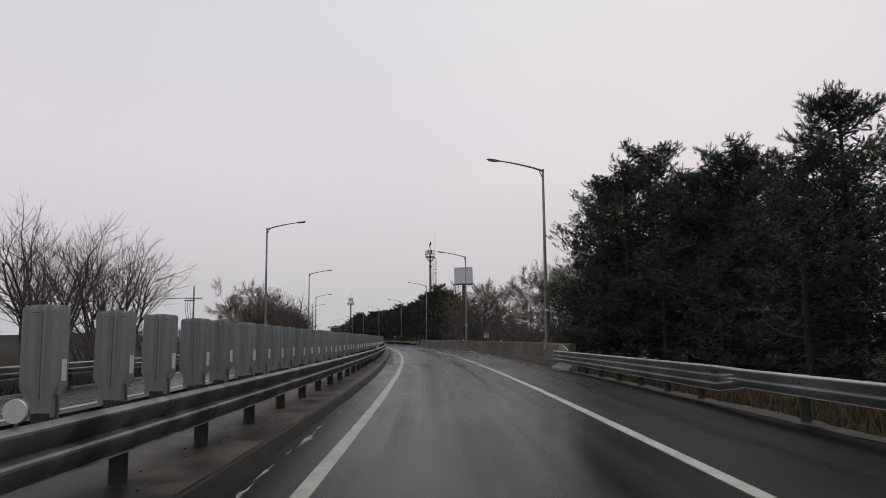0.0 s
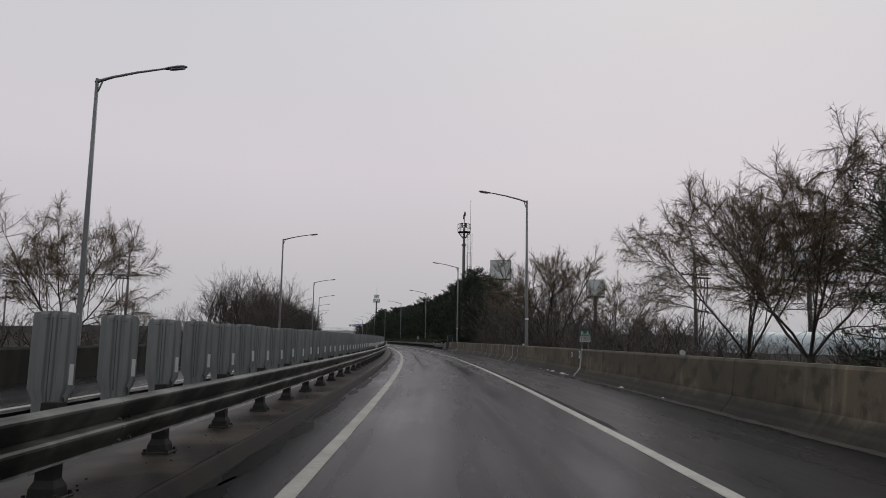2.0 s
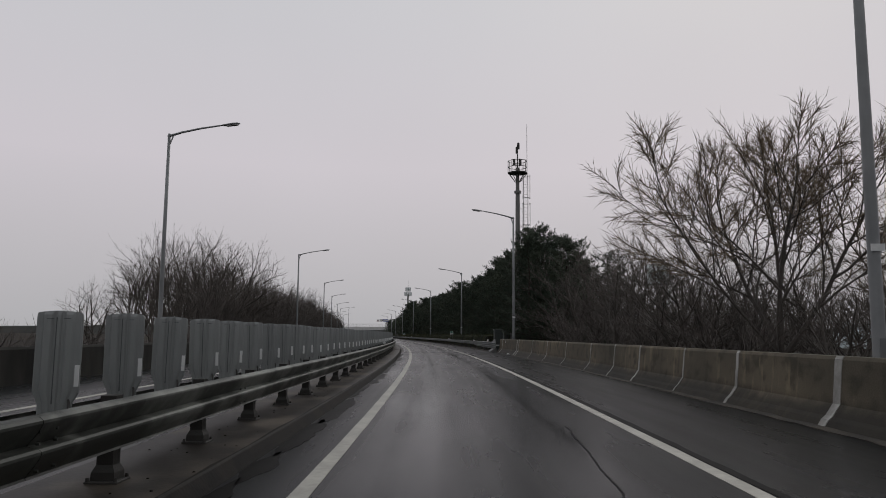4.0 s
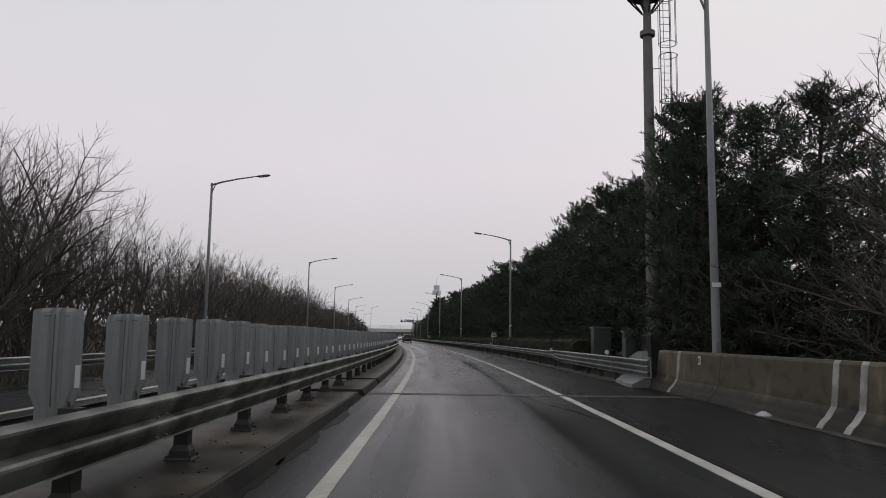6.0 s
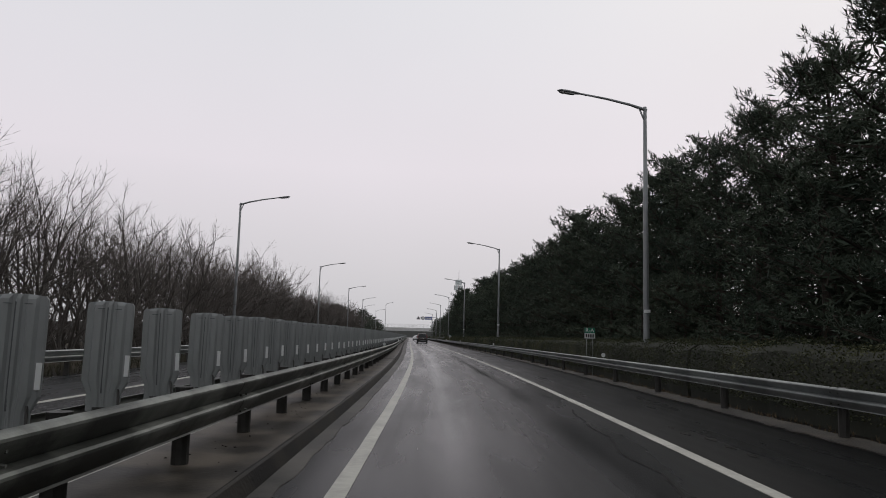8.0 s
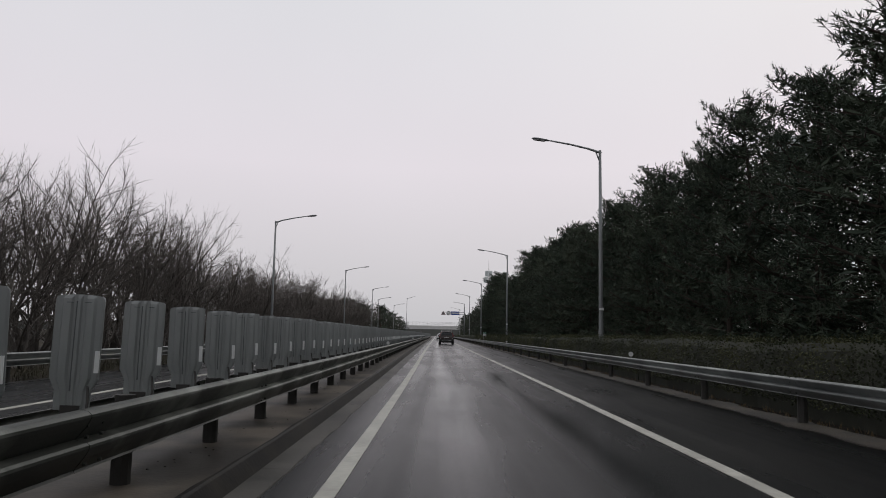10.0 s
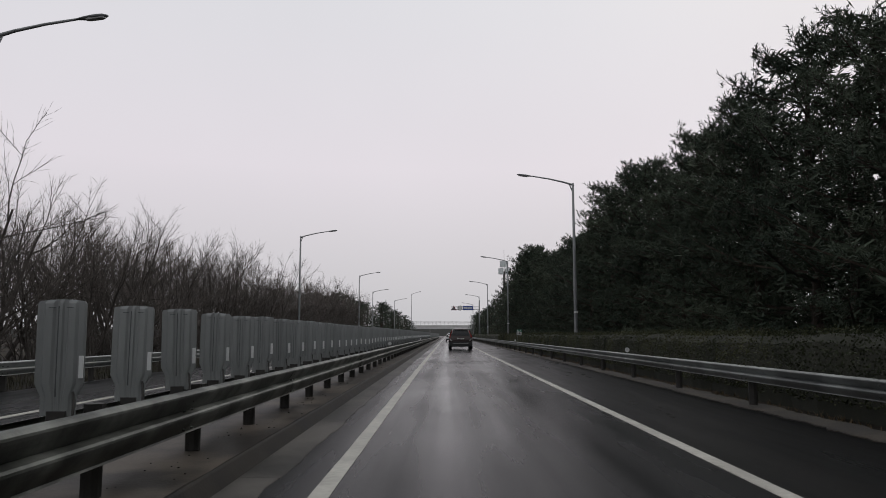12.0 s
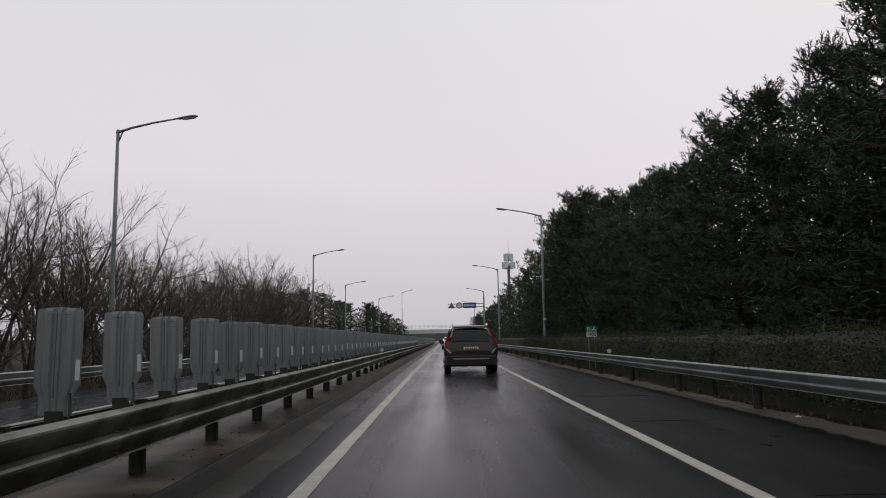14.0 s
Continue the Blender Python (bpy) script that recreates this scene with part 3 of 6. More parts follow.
def guardrail(name, label, lat, z0, waves, side, s0, s1, post_lat, phase, mat, post_z=None, flare=(0, 0), post_w=0.07, top_extra=0.0, rear=None, pitch=0.145, gap=2.0):
    g = thing(name, label, "guardrail", kind="structure")
    s, k = s0, 0
    while s < s1:
        e = min(s + 4.0, s1)
        proud = 0.003 * (k % 2)
        b = part("beam", sweep(beam_profile(lat + side * proud, z0, waves, side, pitch), s, e + 0.15, 1.0 if s < 60 else 2.0), mat, g, smooth=False)
        bolts = Shape()
        splice_bolts(bolts, s + 0.1, lat + side * proud, z0, waves, side)
        if s < 330:
            part("splice_bolts", bolts, ZINC_OLD, b)
        s, k = s + 4.0, k + 1
    h = z0 + waves * pitch + top_extra
    straight = Shape()
    straight.tube([(0, 0, -0.05), (0, 0, h)], post_w, 10)
    straight.box(-0.05, 0.05, -0.06, 0.06, z0 + 0.02, h - 0.04, 0.01, Matrix.Translation((side * abs(lat - post_lat) * 0.35, 0, 0)))
    if rear is not None:
        straight.box(rear - post_lat, 0.0, -0.03, 0.03, 0.50, 0.58, 0.008)
    straight_mesh = straight.mesh("post", POST, False)
    flared = Shape()
    flared.box(-0.12, 0.12, -0.12, 0.12, 0.0, 0.02, 0.006)
    for bx, by in ((-1, -1), (1, -1), (1, 1), (-1, 1)):
        flared.tube([(bx * 0.10, by * 0.10, 0.02), (bx * 0.10, by * 0.10, 0.05)], [0.016, 0.012], 6)
    flared.rings([[(x * w, y * w, z) for x, y in ((-1, -1), (1, -1), (1, 1), (-1, 1))] for w, z in ((0.088, 0.02), (0.084, 0.09), (0.072, 0.12), (0.060, 0.15), (0.058, h))])
    flared.box(-0.05, 0.05, -0.06, 0.06, z0 + 0.02, h - 0.04, 0.01, Matrix.Translation((side * abs(lat - post_lat) * 0.35, 0, 0)))
    if rear is not None:
        flared.box(rear - post_lat, 0.0, -0.03, 0.03, 0.50, 0.58, 0.008)
    flared_mesh = flared.mesh("post", POST, False)
    for k in range(int(s0 / gap), int(s1 / gap) if phase is not None else int(s0 / gap)):
        s = gap * k + float(np.interp(gap * k, [22, 56, 124, 212], phase))
        if s < s0 + 0.3:
            continue
        zb = post_z(s) if post_z else 0.0
        p = part("post", flared_mesh if flare[0] < s < flare[1] else straight_mesh, None, g)
        p.matrix_basis = set_at(s, post_lat + (median_shift(s) if rear is not None else 0.0), zb) @ Matrix.Diagonal((1, 1, (h - zb) / h, 1))
    return g


S_RAIL = 420
guardrail("median_guardrail", "weathered galvanised steel crash rail on dark posts along the median", -1.16, 0.415, 2, 1, -14.0, S_RAIL, -1.36, (1.75, 1.62, 1.05, 1.2), ZINC_OLD, KERBTOP, (34.5, 119), rear=-1.71, pitch=0.164)
guardrail("median_guardrail", "weathered galvanised steel crash rail facing the opposite carriageway", -1.72, 0.36, 2, -1, -14.0, S_RAIL, -1.62, None, ZINC_OLD, KERBTOP, (34.5, 119))
guardrail("roadside_guardrail", "galvanised steel two-ridge crash rail beside the hard shoulder", 6.02, 0.37, 2, -1, -14.0, 12.0, 6.18, (0.3,) * 4, ZINC)
guardrail("roadside_guardrail", "galvanised steel three-ridge crash rail running to the bridge parapet", 6.06, 0.24, 3, -1, 13.0, 28.6, 6.22, (0.3,) * 4, ZINC)
guardrail("roadside_guardrail", "galvanised steel three-ridge crash rail leaving the bridge parapet", 6.12, 0.27, 3, -1, 118.95, 131.2, 6.28, (0.9,) * 4, ZINC)
guardrail("roadside_guardrail", "galvanised steel two-ridge crash rail before a clipped hedge", 6.02, 0.415, 2, -1, 132.6, S_RAIL, 6.18, (0.9,) * 4, ZINC, pitch=0.126, gap=4.0)
guardrail("roadside_guardrail", "galvanised crash rail on the far side of the opposite carriageway", -8.55, 0.34, 2, 1, -14.0, 34.0, -8.7, (0.4,) * 4, ZINC)
guardrail("roadside_guardrail", "galvanised crash rail on the far side of the opposite carriageway", -8.55, 0.34, 2, 1, 116.0, S_RAIL, -8.7, (0.4,) * 4, ZINC)


for s, lat, z, ln in ((17.0, 5.975, 0.712, 0.22), (16.2, 5.98, 0.71, 0.10), (123.0, 6.045, 0.742, 0.16)):
    tagged(part("paint_mark", sweep([(lat - 0.02, z), (lat + 0.03, z + 0.008), (lat + 0.03, z + 0.011), (lat - 0.02, z + 0.004)], s, s + ln, 0.1), ORANGE), "small orange spray mark on the rail's top edge", "paint mark", "spray marks on the rail", "structure")


def transition(s0, s1, za, zb, lat0, lat1):
    """A pressed sheet that leads from a three-ridge to a two-ridge beam."""
    sh = Shape()
    rings = []
    for k in range(9):
        f = k / 8
        s = s0 + (s1 - s0) * f
        lo = za + (zb - za) * f
        hi = (za + 0.46) * (1 - f) + (zb + 0.32) * f
        n3, n2 = beam_profile(lat0, 0, 3, -1), beam_profile(lat0, 0, 2, -1)
        half = len(n3) // 2
        def resample(pts, m):
            idx = np.linspace(0, len(pts) - 1, m)
            return [(float(np.interp(i, range(len(pts)), [p[0] for p in pts])), float(np.interp(i, range(len(pts)), [p[1] for p in pts]))) for i in idx]
        a, b = resample(n3[:half], 24), resample(n2[:len(n2) // 2], 24)
        la = lat0 + (lat1 - lat0) * f - lat0
        ring = [(p[0] * (1 - f) + q[0] * f + la, (p[1] / 0.462) * (1 - f) + (q[1] / 0.317) * f) for p, q in zip(a, b)]
        front = [at(s, x, lo + z * (hi - lo)) for x, z in ring]
        back = [at(s, x + 0.012, lo + z * (hi - lo)) for x, z in reversed(ring)]
        rings.append(front + back)
    sh.rings(rings)
    return sh


tagged(part("rail_transition", transition(13.0, 11.8, 0.24, 0.37, 6.05, 6.01), ZINC), "galvanised transition sheet between three-ridge and two-ridge rail", "guardrail", kind="structure")
tagged(part("rail_transition", transition(131.2, 132.8, 0.27, 0.405, 6.11, 6.01), ZINC), "galvanised transition sheet between three-ridge and two-ridge rail", "guardrail", kind="structure")

# ---------------------------------------------------------------- bridge parapet
PARAPET = [(6.24, 0.0), (6.30, 0.09), (6.36, 0.14), (6.47, 0.30), (6.53, 0.90), (6.56, 0.95), (6.74, 0.95), (6.77, 0.90), (6.8, -0.3), (6.24, -0.3)]
JOINTS = [28.3, 34.2, 46.0, 58.8, 74.3, 76.2, 79.6, 82.5, 86.0, 88.7, 92.0, 96.5, 101.0, 105.5, 110.5, 111.2, 115.5, 118.0, 119.6]
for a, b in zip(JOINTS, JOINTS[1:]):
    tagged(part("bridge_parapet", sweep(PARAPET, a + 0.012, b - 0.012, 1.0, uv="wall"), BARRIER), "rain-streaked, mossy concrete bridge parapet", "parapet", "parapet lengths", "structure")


def joint_strip(s, w):
    face = PARAPET[:6]
    sh = Shape()
    for k in range(len(face) - 1):
        (l0, z0), (l1, z1) = face[k], face[k + 1]
        nrm = Vector((-(z1 - z0), l1 - l0)).normalized() * 0.012
        sh.rings([[at(q, l0, z0), at(q, l1, z1), at(q, l1 + nrm.x, z1 + abs(nrm.y)), at(q, l0 + nrm.x, z0 + abs(nrm.y))] for q in (s - w, s + w)])
    return sh


tagged(part("joint_strip", joint_strip(34.2, 0.10), TANJOINT), "rust-stained filler strip over the first parapet joint", "joint strip", "parapet joints", "structure")
for s, w in ((58.8, 0.10), (74.3, 0.04), (76.2, 0.09), (79.6, 0.05), (82.5, 0.03), (86.0, 0.05), (88.7, 0.04), (92.0, 0.04), (96.5, 0.03), (101.0, 0.04), (105.5, 0.03), (110.5, 0.08), (111.2, 0.08), (118.0, 0.08)):
    tagged(part("joint_strip", joint_strip(s, w), CAULK), "white painted filler strip over a parapet joint", "joint strip", "parapet joints", "structure")

for s0, s1, rise in ((26.0, 28.35, 1), (119.55, 121.9, -1)):
    lo, hi = (s0, s1)
    end = thing("parapet_end_block", "pale concrete wedge and steel end shoe where the rail meets the parapet", "rail end", kind="structure")
    def wedge(s, lo=lo, hi=hi, rise=rise):
        f = (s - lo) / (hi - lo)
        f = f if rise > 0 else 1 - f
        out = 5.98 - 0.18 * min(1, f * 1.4)
        top = 0.235 + 0.04 * f
        return [(out, -0.02), (out + 0.02, 0.08), (6.22, top), (6.3, top), (6.3, -0.02)]
    part("kerb_wedge", sweep(wedge, lo, hi, 0.4), PALE, end)
    sh = Shape()
    a, b = (hi - 0.25, hi + 0.35) if rise > 0 else (lo - 0.58, lo + 0.02)
    sh.rings([[at(q, l, z) for l, z in ((6.115, 0.26), (6.15, 0.26), (6.15, 0.79), (6.115, 0.79))] for q in (a, b)])
    part("end_shoe", sh, ZINC, end, "flat galvanised end plate")
    cap = Shape()
    c0, c1 = (hi - 1.6, hi + 0.1) if rise > 0 else (lo + 1.4, lo - 0.3)
    cap.rings([[at(c0, 6.12, 0.70), at(c0, 6.16, 0.70), at(c0, 6.16, 0.72), at(c0, 6.12, 0.72)], [at((c0 + c1) / 2, 6.12, 0.70), at((c0 + c1) / 2, 6.16, 0.70), at((c0 + c1) / 2, 6.16, 0.9), at((c0 + c1) / 2, 6.12, 0.9)], [at(c1, 6.12, 0.70), at(c1, 6.16, 0.70), at(c1, 6.16, 0.93), at(c1, 6.12, 0.93)]])
    part("top_plate", cap, ZINC, end)

# opposite parapet on the bridge
tagged(part("opposite_parapet", sweep([(-8.5, -0.2), (-8.5, 0.8), (-8.56, 0.86), (-8.74, 0.86), (-8.8, 0.8), (-8.8, -0.2)], 34.2, 115.6, 2.0), DARKWALL), "dark stained concrete parapet across the opposite carriageway", "parapet", kind="structure")

# ---------------------------------------------------------------- anti-glare panels on the median
def panel_thing():
    h = 0.72
    p = thing("glare_panel", "grey pressed-steel anti-glare panel standing on the median rail", "glare panel", "glare panels along the median")
    sh = Shape()
    # ridged sheet: x across, z up, the ridges bulge to -y
    xs = [-0.158, -0.146, -0.112, -0.098, -0.072, -0.05, -0.036, -0.018, -0.008, 0.010, 0.020, 0.040, 0.052, 0.070, 0.096, 0.112, 0.146, 0.158]
    dep = [0.012, 0.0, 0.0, -0.022, -0.024, -0.022, 0.0, 0.0, -0.018, -0.018, 0.0, 0.0, -0.022, -0.024, -0.022, 0.0, 0.0, 0.012]
    levels = [0.0, 0.12, 0.20, 0.45, h - 0.05, h - 0.014, h]
    wide = [0.72, 0.74, 1.0, 1.0, 1.0, 0.985, 0.92]
    deep = [0.5, 0.6, 1.0, 1.0, 1.0, 0.8, 0.0]
    rings = []
    for z, k, d in zip(levels, wide, deep):
        zz = [z + (0.012 * (1 - (x / 0.158) ** 2) if z == h else 0) for x in xs]
        rings.append([(x * k, q * d * 0.6 - 0.003, zc) for x, q, zc in zip(xs, dep, zz)] + [(x * k, q * d * 0.6 + 0.004, zc) for x, q, zc in reversed(list(zip(xs, dep, zz)))])
    sh.rings(rings)
    part("panel", sh, PANEL, p)
    # raised bars, coloured dark to paint the shade of a groove and slots
    sl = Shape()
    for x, z0, z1 in ((-0.013, 0.12, h - 0.03),):
        sl.box(x - 0.0045, x + 0.0045, -0.012, -0.004, z0, z1)
    for x in (-0.055, 0.06):
        sl.box(x - 0.022, x + 0.022, -0.019, -0.012, h - 0.042, h - 0.038)
    part("groove", sl, PANEL_DARK, p)
    r = Shape()
    r.box(0.128, 0.157, -0.012, -0.006, 0.235, 0.375)
    part("reflector", r, WHITE, p, "white reflective sticker")
    b = Shape()
    b.rings([[(x, y, z) for x, y in ((-0.06, -0.02), (0.06, -0.02), (0.06, 0.02), (-0.06, 0.02))] for z in (-0.30, 0.03)])
    b.tube([(0.095, 0.0, 0.15), (0.115, -0.03, 0.05), (0.12, -0.05, -0.02), (0.155, -0.07, -0.035)], 0.009, 5)
    part("bracket", b, POST, p, "dark steel bracket")
    return p


first_panel = panel_thing()
PANEL_Z = lambda s: float(np.interp(s, [0, 8, 20, 45, 110, 128, 170, 225, 250], [0.71, 0.70, 0.65, 0.62, 0.62, 0.63, 0.68, 0.71, 0.75]))
rnd = random.Random(21)
# the panels' spacing widens slightly along the road
PANEL_DRIFT = lambda s: float(np.interp(s, [5, 45, 66, 116, 124.5, 133, 141.5, 184, 192, 209, 217.6, 226, 234.5, 243], [0, -0.08, -0.03, 0.56, 0.66, 0.84, 1.2, 1.99, 2.55, 3.1, 3.4, 3.65, 3.95, 4.18]))
first_panel.matrix_basis = set_at(1.86, -1.49, PANEL_Z(1.86))
for k in range(1, 300):
    s = 1.86 + k * 1.0
    s += PANEL_DRIFT(s)
    copy_thing(first_panel, set_at(s + rnd.uniform(-0.02, 0.02), -1.49 + rnd.uniform(-0.012, 0.012), PANEL_Z(s) + rnd.uniform(-0.012, 0.008), rnd.uniform(-3, 3)) @ pose(0, 0, 0, rnd.uniform(-1.2, 1.2), rnd.uniform(-0.9, 0.9), 0))
far = Shape()
for k in range(300, 415):
    m = set_at(6.01 + k, -1.49, 0.75)
    far.rings([[(x * w, y, z) for x, y in ((-0.158, -0.02), (0.158, -0.02), (0.158, 0.004), (-0.158, 0.004))] for z, w in ((0, 0.75), (0.14, 0.75), (0.22, 1), (0.69, 1), (0.72, 0.88))], m)
tagged(part("far_glare_panels", far, PANEL), "distant run of grey anti-glare panels on the median", "glare panel", kind="stuff")

# ---------------------------------------------------------------- round delineators
def delineator():
    d = thing("delineator", "round white reflector on a short bracket above the rail", "delineator", "rail delineators")
    sh = Shape()
    sh.tube([(0, -0.012, 0.07), (0, 0.012, 0.07)], [0.062, 0.062], 20)
    part("reflector_disc", sh, WHITE, d)
    b = Shape()
    b.box(-0.012, 0.012, 0.012, 0.02, -0.06, 0.08, 0.002)
    b.tube([(0, 0.012, 0.07), (0, 0.018, 0.07)], [0.068, 0.068], 20)
    part("bracket", b, ZINC, d)
    return d


dl = delineator()
dl.matrix_basis = set_at(3.9, -1.13, 0.77)
for s, lat, z in ((35.1, -1.13, 0.74), (67.0, -1.13, 0.77), (99.5, -1.13, 0.77), (133.3, -1.13, 0.70), (166, -1.13, 0.77), (199.1, -1.13, 0.77), (231.8, -1.13, 0.80), (264, -1.13, 0.78), (48.9, 6.6, 0.93), (72.9, 6.6, 0.93), (123.2, 6.06, 0.75), (133.05, 6.04, 0.67), (157.8, 6.04, 0.70), (190, 6.04, 0.70), (225, 6.04, 0.70), (258.9, 6.04, 0.70)):
    copy_thing(dl, set_at(s, lat, z))


# ---------------------------------------------------------------- street lamps
def street_lamp():
    """Arm along -x."""
    l = thing("street_lamp", "tall tapered grey steel street lamp with one arm", "street lamp", "street lamps along the road")
    p = Shape()
    zs = [0, 0.5, 0.52, 4.7, 9.28]
    rs = [0.105, 0.105, 0.10, 0.082, 0.058]
    p.tube([(0, 0, z) for z in zs], rs, 12)
    part("pole", p, POLE, l, smooth=True)
    b = Shape()
    b.box(-0.2, 0.2, -0.2, 0.2, -0.16, 0.02, 0.02)
    for x in (-0.14, 0.14):
        for y in (-0.14, 0.14):
            b.tube([(x, y, 0.02), (x, y, 0.07)], 0.018, 6)
    part("base_plate", b, POLE, l)
    a = Shape()
    a.tube([(0.06, 0, 9.16), (-0.12, 0, 9.22), (-0.5, 0, 9.34), (-1.3, 0, 9.52), (-2.15, 0, 9.66)], [0.055, 0.055, 0.046, 0.040, 0.033], 8)
    a.tube([(0, 0, 8.75), (-0.18, 0, 9.2)], [0.03, 0.03], 6)
    part("arm", a, POLE, l, smooth=True)
    h = Shape()
    prof = [(0.0, 0.035), (0.08, 0.055), (0.25, 0.10), (0.55, 0.135), (0.75, 0.12), (0.86, 0.05), (0.88, 0.01)]
    rings = []
    for x, w in prof:
        c = Vector((-2.1 - x, 0, 9.655 + 0.12 * x))
        rings.append([c + Vector((0, w * math.cos(q * math.pi / 5), 0.45 * w * math.sin(q * math.pi / 5))) for q in range(10)])
    h.rings(rings)
    hd = part("lamp_head", h, LAMPHEAD, l, "dark lamp head", smooth=True)
    g = Shape()
    rings = []
    for x, w in ((0.3, 0.06), (0.4, 0.095), (0.7, 0.095), (0.8, 0.05)):
        c = Vector((-2.1 - x, 0, 9.61 + 0.12 * x))
        rings.append([c + Vector((0, w, 0.012)), c + Vector((0, w * 0.8, -0.022)), c + Vector((0, -w * 0.8, -0.022)), c + Vector((0, -w, 0.012))])
    g.rings(rings)
    part("lens", g, LENS, hd)
    t = Shape()
    t.box(-0.10, 0.10, -0.118, -0.098, 2.35, 2.45)
    part("number_tag", t, WHITE, l, "small white tag")
    d = Shape()
    d.box(-0.05, 0.05, -0.112, -0.09, 0.75, 1.15, 0.005)
    part("service_door", d, LAMPHEAD, l)
    return l


lamp = street_lamp()
lamp.matrix_basis = set_at(37.6, 7.40, 0.0)
R_LAMPS = [(76.7, 7.4, 0.45), (117.5, 7.22, 0.3), (158.9, 7.72, -0.2), (201.1, 7.72, 0.0), (242.9, 7.75, -0.05), (285.1, 7.69, 0.0), (322.9, 7.53, 0.0), (362.5, 7.9, 0.0), (404, 8.0, 0.0)]
L_LAMPS = [(57.0, -10.25, 0.45), (96.9, -10.3, 0.35), (138.3, -10.55, -0.35), (179.6, -10.7, -0.3), (222.9, -11.0, -0.1), (263.6, -10.9, -0.1), (306.5, -11.2, 0.1), (342, -12.9, -0.1), (380, -11.5, 0)]
for s, lat, z in R_LAMPS:
    copy_thing(lamp, set_at(s, lat, min(z, 0.0)) @ Matrix.Diagonal((1, 1, (9.28 + max(z, 0)) / 9.28, 1)))
for s, lat, z in L_LAMPS:
    copy_thing(lamp, set_at(s, lat, min(z, 0.0), 180) @ Matrix.Diagonal((1, 1, (9.28 + max(z, 0)) / 9.28, 1)))
for s, lat in ((436, -10.2),):
    copy_thing(lamp, set_at(s, lat, 0.5, 180) @ Matrix.Diagonal((1, 1, 1.45, 1)))
lamp.scale = (1, 1, 1.075)


# ---------------------------------------------------------------- signs
def lettering(text, size, m, mat, parent, name="lettering"):
    cu = bpy.data.curves.new(name, "FONT")
    cu.offset = size * 0.012
    cu.body, cu.size, cu.extrude, cu.align_x, cu.align_y = text, size, 0.002, "CENTER", "CENTER"
    tmp = bpy.data.objects.new(name, cu)
    scene.collection.objects.link(tmp)
    me = bpy.data.meshes.new_from_object(tmp.evaluated_get(bpy.context.evaluated_depsgraph_get()))
    bpy.data.objects.remove(tmp)
    me.materials.clear()
    me.materials.append(mat)
    ob = new(name, me)
    ob.parent = parent
    ob.matrix_basis = m
    return ob


def distance_sign(s, lat, z, number):
    g = thing("distance_sign", "small green and white ramp distance sign on a bracket post", "road sign", "ramp distance signs")
    g.matrix_basis = set_at(s, lat, z) @ Matrix.Diagonal((0.6, 0.6, 0.6, 1))
    f = Shape()
    f.box(-0.36, 0.36, 0.0, 0.02, -0.36, 0.36, 0.01)
    part("plate", f, SIGNBACK, g)
    a = Shape()
    a.box(-0.345, 0.345, -0.006, 0.0, 0.01, 0.345)
    part("green_field", a, GREEN, g, "green upper field")
    b = Shape()
    b.box(-0.345, 0.345, -0.006, 0.0, -0.345, 0.0)
    part("white_field", b, WHITE, g, "white lower field")
    lettering("R-A", 0.36, pose(0, -0.01, 0.175, 90), WHITE, g)
    if number:
        lettering(number, 0.36, pose(0, -0.01, -0.175, 90) @ Matrix.Diagonal((0.85, 1, 1, 1)), INK, g)
    else:
        for k in range(4):
            d = Shape()
            d.box(-0.27 + k * 0.15, -0.17 + k * 0.15, -0.01, -0.006, -0.29, -0.06)
            part("figure_bar", d, INK, g, "dark illegible figure")
    for x in (-0.2, 0.2):
        p = Shape()
        p.tube([(x, 0.04, 0.3), (x, 0.04, -(z + 0.14) / 0.6)], 0.024, 8)
        part("post", p, ZINC, g)


distance_sign(61.4, 7.25, 1.42, "1200")
distance_sign(164.3, 7.1, 1.5, "")
distance_sign(266.8, 7.1, 1.40, "1400")


def wall_plate(s, lat, z, w, h, text):
    g = thing("parapet_plate", "small white marker plate fixed to the parapet face", "marker plate", "parapet plates")
    g.matrix_basis = set_at(s, lat, z)
    a = Shape()
    a.box(-0.012, 0.0, -w / 2, w / 2, -h / 2, h / 2, 0.002)
    part("plate", a, WHITE, g)
    if text:
        lettering(text, h * 0.7, pose(-0.014, 0, 0, 90, 0, -90), INK, g)
    else:
        b = Shape()
        for k in (-1, 1):
            b.box(-0.016, -0.012, k * w * 0.2 - w * 0.08, k * w * 0.2 + w * 0.08, -h * 0.3, h * 0.3)
        part("figure_bar", b, INK, g, "dark illegible figures")


wall_plate(33.58, 6.505, 0.79, 0.17, 0.2, "A2")
wall_plate(60.3, 6.50, 0.74, 0.17, 0.17, "")
wall_plate(58.95, 6.49, 0.76, 0.22, 0.26, "P2")
wall_plate(116.6, 6.50, 0.78, 0.14, 0.18, "")

